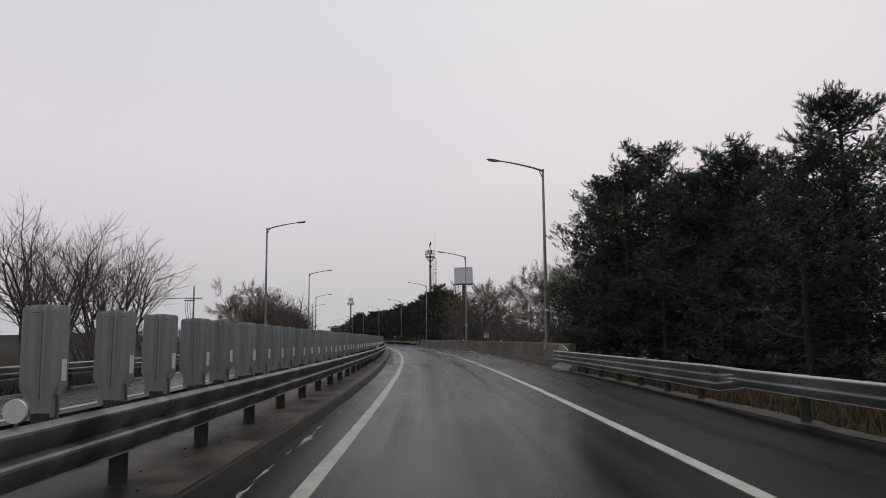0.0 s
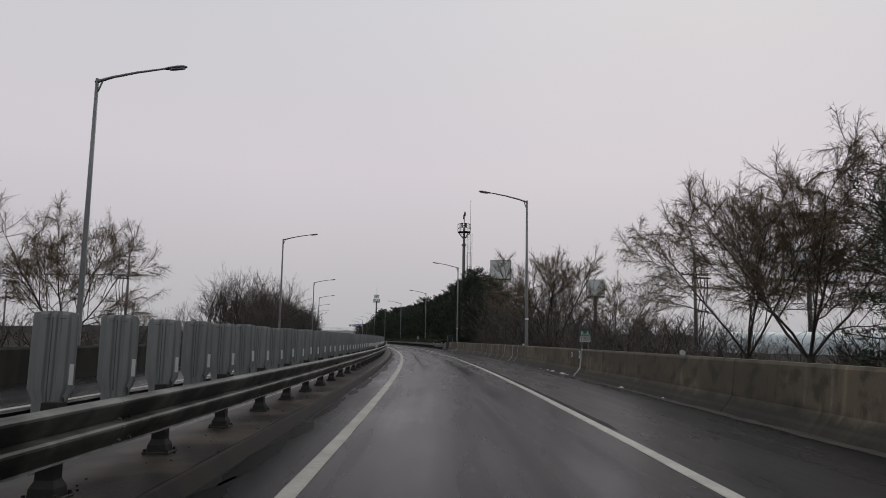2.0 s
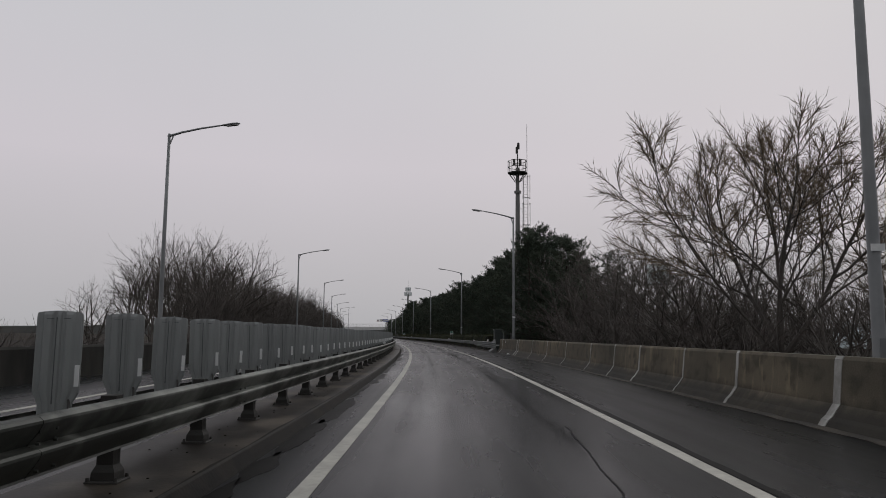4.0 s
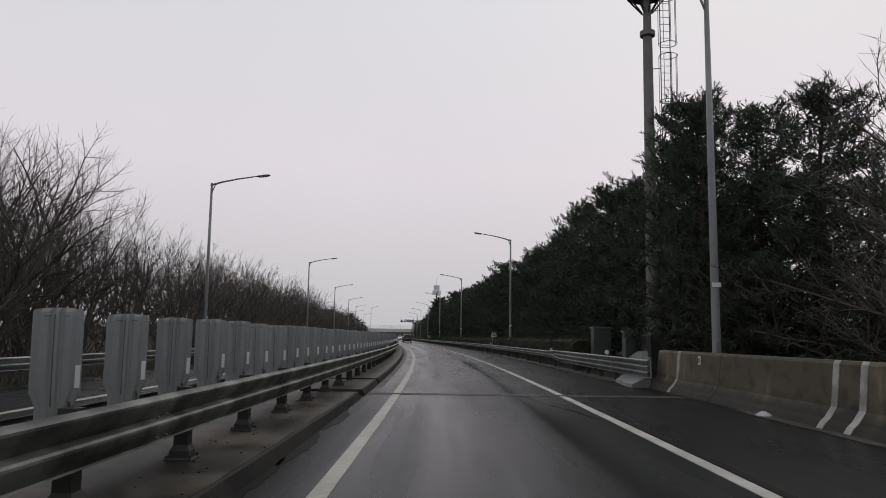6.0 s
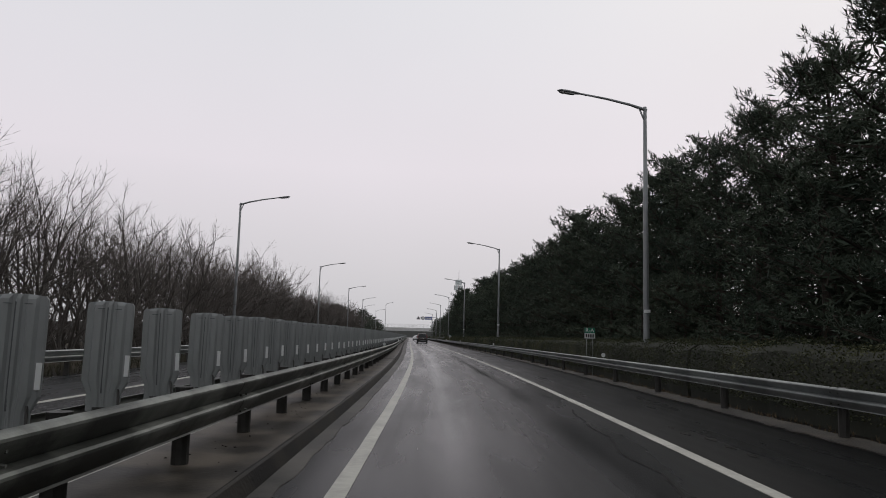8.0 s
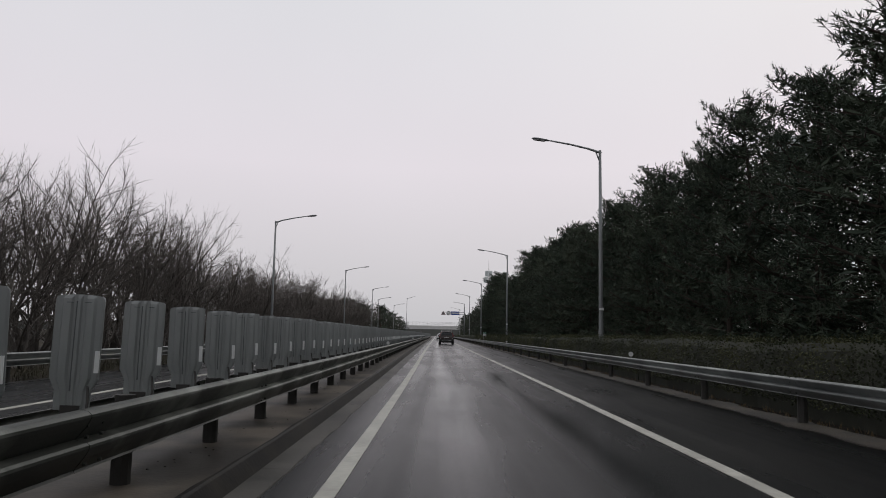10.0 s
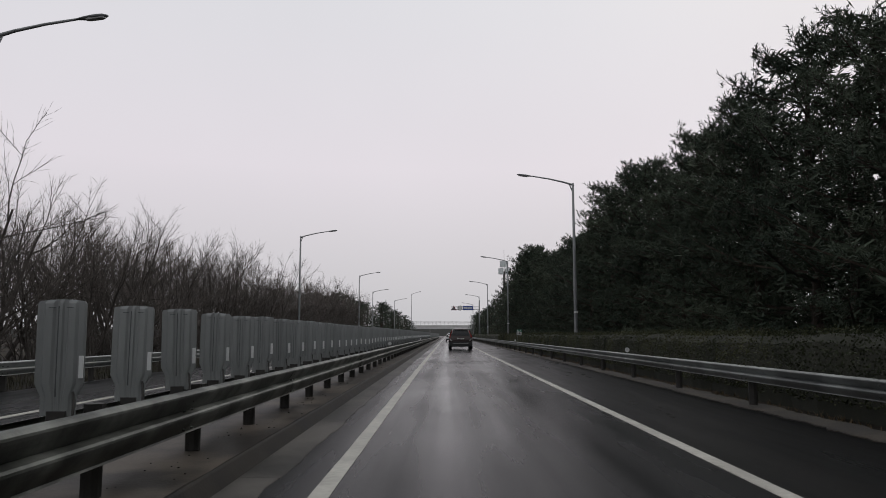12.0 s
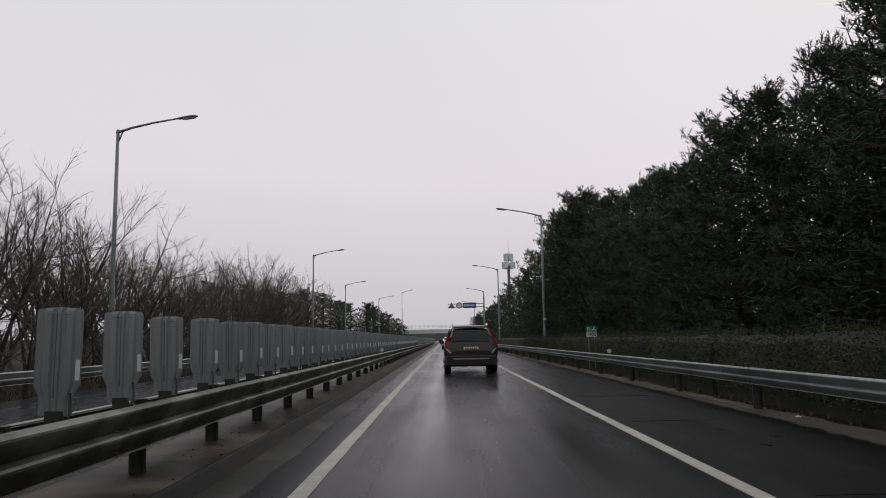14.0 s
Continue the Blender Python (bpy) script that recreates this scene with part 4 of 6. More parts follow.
# cantilever sign gantry
ga = thing("sign_gantry", "cantilever steel sign gantry with warning, speed and blue direction signs", "sign gantry")
ga.matrix_basis = set_at(360, -2.4, 0)
sh = Shape()
sh.tube([(10.2, 0, -0.15), (10.2, 0, 8.4)], [0.16, 0.13], 12)
part("pole", sh, POLE, ga, smooth=True)
sh = Shape()
sh.tube([(10.2, 0, 7.0), (4.2, 0, 7.0)], 0.07, 8)
sh.tube([(10.2, 0, 6.5), (4.2, 0, 6.5)], 0.07, 8)
part("arm", sh, POLE, ga)
sh = Shape()
sh.rings([[(4.8 + 0.66 * math.cos(a), y, 6.62 + 0.66 * math.sin(a)) for a in (math.pi / 2, math.pi * 7 / 6, math.pi * 11 / 6)] for y in (-0.12, -0.08)])
wsn = part("warning_sign", sh, SIGNRED, ga, "red-edged triangular warning sign")
sh = Shape()
sh.rings([[(4.8 + 0.50 * math.cos(a), y, 6.62 + 0.50 * math.sin(a)) for a in (math.pi / 2, math.pi * 7 / 6, math.pi * 11 / 6)] for y in (-0.13, -0.12)])
part("sign_face", sh, SIGNBACK, wsn)
sh = Shape()
sh.tube([(6.1, -0.12, 6.75), (6.1, -0.08, 6.75)], 0.52, 24)
rsn = part("speed_sign", sh, SIGNBACK, ga, "round speed limit sign")
sh = Shape()
sh.tube([(6.1, -0.13, 6.75), (6.1, -0.12, 6.75)], 0.36, 24)
part("sign_face", sh, WHITE, rsn)
sh = Shape()
sh.box(6.7, 8.9, -0.12, -0.08, 6.3, 7.2, 0.02)
bs = part("direction_sign", sh, BLUE, ga, "blue direction sign with white writing")
for x0, x1, z0, z1 in ((6.9, 7.15, 6.6, 6.95), (7.25, 7.7, 6.6, 6.9), (7.8, 8.7, 6.62, 6.88)):
    sh = Shape()
    sh.box(x0, x1, -0.126, -0.12, z0, z1)
    part("writing_bar", sh, WHITE, bs, "white illegible writing")

# ---------------------------------------------------------------- communications tower, cabinets
tw = thing("radio_tower", "grey tubular radio tower with caged ladder and railed platform", "radio tower")
tw.matrix_basis = set_at(129.8, 9.55, -0.15)
sh = Shape()
sh.tube([(0, 0, z) for z in (0, 8, 8.01, 14.0, 14.01, 16.2)], [0.27, 0.235, 0.22, 0.19, 0.17, 0.15], 16)
for z in (8.0, 14.0):
    sh.tube([(0, 0, z - 0.12), (0, 0, z - 0.1), (0, 0, z + 0.1), (0, 0, z + 0.12)], [0.24, 0.31, 0.31, 0.22], 16)
part("shaft", sh, CONCPOLE, tw, smooth=False)
sh = Shape()
for k in range(8):
    a, b = k * math.pi / 4, (k + 1) * math.pi / 4
    for z, r in ((15.75, 0.85), (16.25, 0.85), (16.8, 0.85)):
        sh.tube([(r * math.cos(a), r * math.sin(a), z), (r * math.cos(b), r * math.sin(b), z)], 0.03, 5)
    sh.tube([(0.85 * math.cos(a), 0.85 * math.sin(a), 15.7), (0.85 * math.cos(a), 0.85 * math.sin(a), 16.8)], 0.03, 5)
    sh.tube([(0.85 * math.cos(a), 0.85 * math.sin(a), 15.72), (0.2 * math.cos(a), 0.2 * math.sin(a), 14.9)], 0.035, 5)
part("platform_rail", sh, POST, tw)
sh = Shape()
sh.tube([(0, 0, 15.68), (0, 0, 15.75)], 0.86, 16)
part("platform", sh, POST, tw)
sh = Shape()
sh.tube([(0, 0, 16.0), (0, 0, 18.3)], [0.07, 0.04], 8)
for z, x in ((16.4, 0.25), (16.4, -0.3), (17.9, 0.08), (17.5, -0.06)):
    sh.box(x - 0.1, x + 0.1, -0.08, 0.08, z, z + 0.6, 0.02)
part("antenna", sh, POST, tw)
sh = Shape()
sh.tube([(0.85, 0.0, 16.8), (0.85, 0, 20.2)], 0.02, 5)
part("lightning_rod", sh, POST, tw)
sh = Shape()
for x in (0.50, 0.90):
    sh.tube([(x, -0.1, 3.0), (x, -0.1, 15.7)], 0.022, 5)
for k in range(42):
    sh.tube([(0.50, -0.1, 3.0 + k * 0.3), (0.90, -0.1, 3.0 + k * 0.3)], 0.012, 4)
for z in (3.5, 6.5, 9.5, 12.5, 15.0):
    sh.tube([(0.2, 0, z), (0.5, -0.1, z)], 0.02, 4)
part("ladder", sh, ZINC_OLD, tw)
sh = Shape()
for z0, z1 in ((5.0, 12.9), (13.4, 15.4)):
    for k in range(int((z1 - z0) / 1.2) + 1):
        z = z0 + k * 1.2 if k < int((z1 - z0) / 1.2) else z1
        sh.tube([(0.7 + 0.37 * math.cos(a), -0.1 - 0.34 + 0.37 * math.sin(a), z) for a in np.linspace(0, 2 * math.pi, 13)], 0.016, 4)
    for a in (math.pi * 0.9, math.pi * 1.25, math.pi * 1.5, math.pi * 1.75, math.pi * 2.1):
        sh.tube([(0.7 + 0.37 * math.cos(a), -0.44 + 0.37 * math.sin(a), z0), (0.7 + 0.37 * math.cos(a), -0.44 + 0.37 * math.sin(a), z1)], 0.014, 4)
part("ladder_cage", sh, ZINC_OLD, tw)


def cabinet(s, lat, w, d, h):
    c = thing("roadside_cabinet", "grey-green steel roadside equipment cabinet with a hood", "cabinet", "roadside cabinets")
    c.matrix_basis = set_at(s, lat, -0.15)
    a = Shape()
    a.box(-w / 2, w / 2, -d / 2, d / 2, 0.0, h - 0.08, 0.015)
    part("body", a, CABINET, c)
    a = Shape()
    a.box(-w / 2 - 0.05, w / 2 + 0.05, -d / 2 - 0.05, d / 2 + 0.05, h - 0.08, h, 0.03)
    part("hood", a, CABINET, c)
    a = Shape()
    a.box(-w / 2 + 0.05, w / 2 - 0.05, -d / 2 - 0.012, -d / 2, 0.15, h - 0.2, 0.003)
    dr = part("door", a, CABINET, c)
    a = Shape()
    a.box(-0.22, 0.2, -d / 2 - 0.018, -d / 2 - 0.012, 0.42, 0.5)
    part("notice_bar", a, WHITE, dr, "white illegible notice")
    a = Shape()
    a.tube([(w / 2 - 0.12, -d / 2 - 0.03, h * 0.5), (w / 2 - 0.12, -d / 2 - 0.03, h * 0.5 + 0.15)], 0.012, 6)
    part("handle", a, POST, dr)


cabinet(133.3, 8.3, 0.76, 0.6, 1.90)
cabinet(128.8, 8.3, 0.42, 0.5, 1.70)
eb = thing("equipment_enclosure", "dark steel equipment enclosure at the foot of the tower", "enclosure")
eb.matrix_basis = set_at(127.6, 9.3, -0.15)
sh = Shape()
sh.box(-0.75, 0.75, -0.6, 0.6, 0.0, 1.55, 0.03)
part("body", sh, TRIM, eb)
sh = Shape()
for k in range(6):
    sh.box(-0.6, 0.6, -0.615, -0.6, 0.3 + k * 0.18, 0.4 + k * 0.18)
part("louvre", sh, TRIM, eb)

# distant antenna mast
ms = thing("antenna_mast", "tall slender antenna mast with a cluster of pale panels, far off", "antenna mast")
ms.matrix_basis = set_at(452.4, 20.3, -0.15)
sh = Shape()
sh.tube([(0, 0, 0), (0, 0, 22.5)], [0.55, 0.4], 12)
sh.tube([(0, 0, 22), (0, 0, 30)], [0.08, 0.04], 6)
part("shaft", sh, CONCPOLE, ms)
for z, r in ((21.6, 1.75), (24.0, 1.2)):
    for k in range(6):
        a = k * math.pi / 3
        sh = Shape()
        sh.box(-0.55, 0.55, -0.2, 0.2, z, z + 2.0, 0.05, Matrix.Translation((r * math.cos(a), r * math.sin(a), 0)) @ pose(0, 0, 0, 0, 0, math.degrees(a) + 90))
        part("antenna_panel", sh, BILLBOARD, ms)


# ---------------------------------------------------------------- billboards
def billboard(s, lat, z0, w, h, turn):
    b = thing("billboard", "large blank pale billboard on a single steel column", "billboard")
    b.matrix_basis = set_at(s, lat, -0.15, turn)
    a = Shape()
    a.box(-w / 2, w / 2, -0.25, 0.25, z0, z0 + h, 0.04)
    part("frame", a, SIGNBACK, b)
    for k, y in ((0, -0.27), (1, 0.25)):
        a = Shape()
        a.box(-w / 2 + 0.2, w / 2 - 0.2, y, y + 0.02, z0 + 0.2, z0 + h - 0.15)
        part("face_sheet", a, BILLBOARD, b)
    a = Shape()
    a.box(-w / 2 - 0.1, w / 2 + 0.1, -1.0, 1.0, z0 - 0.25, z0 - 0.05, 0.03)
    a.tube([(-w / 2, -0.9, z0 - 0.2), (0, 0, z0 - 1.2), (w / 2, -0.9, z0 - 0.2)], 0.08, 6)
    part("catwalk", a, POST, b)
    a = Shape()
    a.tube([(0, 0, 0), (0, 0, z0)], [0.6, 0.55], 14)
    part("column", a, ZINC_OLD, b, smooth=True)


billboard(258, 45, 20.5, 6.5, 6.0, -20)
billboard(193, 105.0, 16.8, 15.0, 8.0, 8)
billboard(286, 86.9, 17.6, 6.5, 6.2, -24)


# ---------------------------------------------------------------- power poles and wires
def power_pole(s, lat, h, arm_z, turn, equipped=True):
    g = thing("power_pole", "grey concrete power pole with crossarm, insulators and hanging cables", "power pole", "power poles")
    g.matrix_basis = set_at(s, lat, -0.15, turn)
    a = Shape()
    a.tube([(0, 0, 0), (0, 0, h)], [0.17, 0.10], 10)
    a.tube([(0, 0, h), (0.02, 0, h + 0.35)], [0.03, 0.02], 5)
    part("pole", a, CONCPOLE, g, smooth=True)
    a = Shape()
    a.box(-1.2, 1.2, -0.05, 0.05, arm_z - 0.05, arm_z + 0.05, 0.01)
    if equipped:
        a.box(-0.1, 1.3, -0.25, 0.25, arm_z - 0.3, arm_z - 0.2, 0.01)
    part("crossarm", a, POST, g)
    for x in (-1.1, -0.55, 0.55, 1.1):
        i = Shape()
        i.tube([(x, 0, arm_z + 0.05), (x, 0, arm_z + 0.1), (x, 0, arm_z + 0.16), (x, 0, arm_z + 0.2)], [0.05, 0.07, 0.05, 0.03], 8)
        part("insulator", i, POST, g)
    if equipped:
        for k, x in enumerate((0.45, 0.8, 1.1)):
            c = Shape()
            c.tube([(x, 0, arm_z - 0.1), (x + 0.1, 0.05 * k, arm_z - 1.0), (x - 0.1, 0.1, arm_z - 2.4), (x - 0.35, 0.1, arm_z - 3.4), (x - 0.38, 0.1, arm_z - 4.2), (0.25, 0.1, 0.5)], 0.035, 5)
            part("cable", c, CABLE, g)
        c = Shape()
        c.box(-0.02, 1.1, -0.04, 0.04, arm_z - 2.9, arm_z - 2.8)
        part("cable_bracket", c, POST, g)
    return g


power_pole(88.9, 22.9, 8.9, 6.75, 10)
power_pole(109.5, -27.2, 9.0, 7.2, 170)
power_pole(150, -62, 9.0, 7.6, 0, False)
power_pole(155, -58, 8.0, 6.6, 0, False)


def wire(a, b, sag, r=0.02):
    g = Shape()
    g.tube([a.lerp(b, k / 14) - Vector((0, 0, sag * 4 * (k / 14) * (1 - k / 14))) for k in range(15)], r, 4)
    tagged(part("power_line", g, CABLE), "black overhead power line", "power line", "overhead power lines")


for dx in (-1.1, 0.2, 1.1):
    wire(at(88.9, 22.9 + dx, 6.75), at(92, 75 + dx, 7.4), 0.8)
    wire(at(109.5, -27.2 + dx, 7.2), at(92, -80 + dx, 7.6), 0.9)


# ---------------------------------------------------------------- trees
def fork(sh, tw, p, d, length, r, level, rng, kids, twigs, twig_len, twig_r, droop, wander):
    """A crooked limb that forks level by level, and ends in fine curved twigs."""
    n = (5, 4, 3)[level]
    pts, rad = [p.copy()], [r]
    q = p.copy()
    lift = 0.05 - droop * 0.05 * level
    for k in range(n):
        d = (d + Vector((rng.uniform(-1, 1), rng.uniform(-1, 1), rng.uniform(-0.8, 0.8))) * wander * (1 + 0.4 * level) + Vector((0, 0, lift))).normalized()
        q = q + d * (length / n)
        pts.append(q.copy())
        rad.append(max(r * (1 - 0.66 * (k + 1) / n), twig_r * 1.1))
    sh.tube(pts, rad, (6, 4, 3)[level] if r > 0.03 else 3, False)
    u = d.orthogonal().normalized()
    v = d.cross(u)
    if level == len(kids):
        for k in range(twigs):
            f = (0.2 + 0.8 * (k + rng.random()) / twigs) * n
            i = min(int(f), n - 1)
            a = pts[i].lerp(pts[i + 1], f - i)
            az = k * 2.4 + rng.uniform(-0.7, 0.7)
            ang = rng.uniform(0.25, 0.9) if k < twigs - 1 else 0.1
            e = d * math.cos(ang) + (u * math.cos(az) + v * math.sin(az)) * math.sin(ang)
            e = (e + Vector((0, 0, 0.12 - droop * 0.35))).normalized()
            ln = twig_len * rng.uniform(0.6, 1.3)
            m = a + e * ln * 0.5
            g = (e + Vector((rng.uniform(-1, 1), rng.uniform(-1, 1), rng.uniform(-0.6, 0.9) - droop * 1.1)) * 0.38).normalized()
            tw.spike(a, m + g * ln * 0.12, twig_r)
            tw.spike(m, m + g * ln * 0.5, twig_r * 0.85)
            if droop > 0.3:
                tw.spike(m, m + (e * 0.5 + Vector((rng.uniform(-0.6, 0.6), rng.uniform(-0.6, 0.6), -droop))).normalized() * ln * rng.uniform(0.3, 0.6), twig_r * 0.8)
        return
    for k in range(kids[level]):
        t = 0.24 + 0.76 * (k + rng.random() * 0.9) / kids[level]
        f = t * n
        i = min(int(f), n - 1)
        a = pts[i].lerp(pts[i + 1], f - i)
        along = (pts[i + 1] - pts[i]).normalized()
        u = along.orthogonal().normalized()
        v = along.cross(u)
        az = k * 2.4 + rng.uniform(-0.6, 0.6)
        ang = rng.uniform(0.4, 0.95) if k < kids[level] - 1 else rng.uniform(0.1, 0.3)
        e = along * math.cos(ang) + (u * math.cos(az) + v * math.sin(az)) * math.sin(ang)
        if e.z < -0.15:
            e.z *= -0.4
        fork(sh, tw, a, e.normalized(), length * rng.uniform(0.42, 0.66) * (1.2 - 0.55 * t), max(rad[i] * 0.62, twig_r * 1.3), level + 1, rng, kids, twigs, twig_len, twig_r, droop, wander)


def bare_tree(seed, label, h, stems, splay, kids, twigs, twig_len=0.6, twig_r=0.0075, droop=0.0, twig=None, name="bare_tree", wander=0.12, trunk=0.0, group="bare winter trees"):
    """trunk: the height of a single stem below the fork."""
    rng = random.Random(seed)
    t = thing(name, label, "tree" if h > 4 else "shrub", group)
    sh, tw = Shape(), Shape()
    r0 = 0.085 * h / 9
    if trunk:
        sh.tube([(0, 0, -0.1), (0.04, 0, trunk * 0.4), (0, 0.05, trunk * 1.1)], [r0 * 2.4, r0 * 1.9, r0 * 1.6], 9)
    for k in range(stems):
        ang = k * 2 * math.pi / stems + rng.uniform(-0.4, 0.4)
        way = Vector((math.cos(ang), math.sin(ang), 0))
        lean = way * (splay * rng.uniform(0.45, 1.15) if stems > 1 else 0.06)
        foot = way * (0.14 if stems > 1 and not trunk else 0.03) + Vector((0, 0, trunk - 0.05))
        fork(sh, tw, foot, (Vector((0, 0, 1)) + lean).normalized(), h * 0.62 * rng.uniform(0.8, 1.05), r0 * rng.uniform(0.8, 1.25) * (0.72 if trunk else 1.0), 0, rng, kids, twigs, twig_len, twig_r, droop, wander)
    zs = sorted(p[2] for p in tw.v)
    k = h / zs[int(len(zs) * 0.985)]
    for g in (sh, tw):
        g.v = [(x * k, y * k, z * k) for x, y, z in g.v]
    part("trunk", sh, GREYBARK, t)
    part("crown", tw, twig or TWIG, t)
    return t


def pine_tree(seed, h, limbs=40, fans=8, shoots=6, needles=10, wide=1.5, blades=80, girth=0.36):
    """Layered boughs that end in upright brushes of needles."""
    rng = random.Random(seed)
    t = thing("pine_tree", "dark green dense pine tree with upturned needle tufts", "tree", "roadside pines")
    sh, cr = Shape(), Shape()
    lean = Vector((rng.uniform(-0.4, 0.4), rng.uniform(-0.4, 0.4), 0))
    trunk = [Vector((0, 0, -0.1)), Vector((0, 0, h * 0.3)) + lean * 0.7, Vector((0, 0, h * 0.65)) + lean * 0.4, Vector((0, 0, h * 0.95)) + lean]
    sh.tube(trunk, [0.17, 0.14, 0.09, 0.02], 8)

    def trunk_at(f):
        x = f * 3
        i = min(int(x), 2)
        return trunk[i].lerp(trunk[i + 1], x - i)

    def any_way(lo=-1.0, hi=1.0):
        return Vector((rng.uniform(-1, 1), rng.uniform(-1, 1), rng.uniform(lo, hi)))

    def brush(p, d, length, stalk=False):
        """A shoot ringed with needles."""
        u = d.orthogonal().normalized()
        v = d.cross(u)
        if stalk:
            sh.spike(p - d * 0.2, p + d * length, 0.014)
        for q in range(needles):
            g = (q + rng.random()) / needles
            az = q * 2.4 + rng.uniform(-0.3, 0.3)
            side = u * math.cos(az) + v * math.sin(az)
            e = (d * (0.35 + 0.9 * g) + side * 0.9).normalized()
            ln = rng.uniform(0.10, 0.155) * (1.15 if g < 0.8 else 1.0)
            w = e.cross(side + d * 0.3).normalized() * 0.012 * wide
            a = p + d * length * (0.12 + 0.88 * g)
            i = len(cr.v)
            cr.v += [tuple(a + w), tuple(a + e * ln), tuple(a - w)]
            cr.f.append((i, i + 1, i + 2))

    def blade(c, size):
        e = any_way(-0.7, 0.7).normalized()
        w = e.cross(any_way()).normalized() * size * 0.085
        i = len(cr.v)
        cr.v += [tuple(c - e * size * 0.5), tuple(c + w), tuple(c + e * size * 0.5), tuple(c - w)]
        cr.f.append((i, i + 1, i + 2, i + 3))

    for k in range(limbs):
        f = 0.08 + 0.90 * (k + rng.random()) / limbs
        a = trunk_at(f)
        ang = k * 2.4 + rng.uniform(-0.6, 0.6)
        reach = (1.0 - f) ** 0.62 * h * girth * rng.uniform(0.62, 1.15) + 0.35
        if f < 0.25:
            reach *= 0.8
        out = Vector((math.cos(ang), math.sin(ang), 0))
        rise = rng.uniform(-0.08, 0.2) + 0.55 * f
        b = a + out * reach * 0.55 + Vector((0, 0, reach * rise * 0.3))
        c = a + out * reach + Vector((0, 0, reach * rise))
        sh.tube([a, b, c], [0.055 * (1.1 - f) + 0.01, 0.036 * (1.1 - f) + 0.012, 0.016], 4, False)
        cross = Vector((-out.y, out.x, 0))
        for j in range(fans):
            g = 0.30 + 0.70 * (j + rng.random()) / fans
            p0 = a.lerp(b, g / 0.55) if g < 0.55 else b.lerp(c, (g - 0.55) / 0.45)
            side = (1 if j % 2 else -1) * rng.uniform(0.3, 1.1)
            e = (out * 0.8 + cross * side + Vector((0, 0, rng.uniform(-0.05, 0.5)))).normalized()
            ln = (0.35 + 0.20 * min(reach, 3.0)) * rng.uniform(0.6, 1.2) * (1.2 - 0.5 * g)
            sh.spike(p0, p0 + e * ln, 0.014)
            for q in range(shoots):
                s = p0 + e * ln * (0.15 + 0.85 * (q + rng.random()) / shoots) + any_way() * 0.16
                d = (Vector((0, 0, 0.7)) + e * rng.uniform(0.2, 0.9) + any_way(-0.3, 0.3) * 0.6).normalized()
                brush(s, d, rng.uniform(0.14, 0.30), q == shoots - 1)
        # shaded old foliage along the limb
        for j in range(blades):
            g = rng.uniform(0.03, 0.8)
            blade(a.lerp(c, g) + any_way() * (0.18 + 0.14 * min(reach, 2.5)), rng.uniform(0.28, 0.5))
    # leaders
    for q in range(9):
        p = trunk_at(rng.uniform(0.90, 1.0)) + any_way(-0.2, 0.4) * 0.22
        brush(p, (Vector((0, 0, 1)) + any_way() * 0.5).normalized(), rng.uniform(0.3, 0.5), True)
    part("trunk", sh, BARK, t)
    part("crown", cr, NEEDLE, t)
    return t


pines = [pine_tree(100 + k, 10.0) for k in range(5)]
used = [False] * 5
far_pines = [pine_tree(200 + k, 10.0, 28, 5, 4, 6, 3.6, 44) for k in range(4)]
fused = [False] * 4
young_pines = [pine_tree(300 + k, 10.0, 28, 6, 4, 8, 2.2, 48) for k in range(3)]
yused = [False] * 3
rnd = random.Random(77)


def plant(protos, flags, s, lat, scale, z=-0.14, k=None, turn=None, sq=1.0):
    k = rnd.randrange(len(protos)) if k is None else k
    m = set_at(s, lat, z, rnd.uniform(0, 360) if turn is None else turn) @ Matrix.Diagonal((scale * sq, scale * sq, scale, 1))
    if not flags[k]:
        flags[k] = True
        protos[k].matrix_basis = m
        return protos[k]
    ob = copy_thing(protos[k], Matrix.Identity(4))
    ob.matrix_basis = m
    return ob


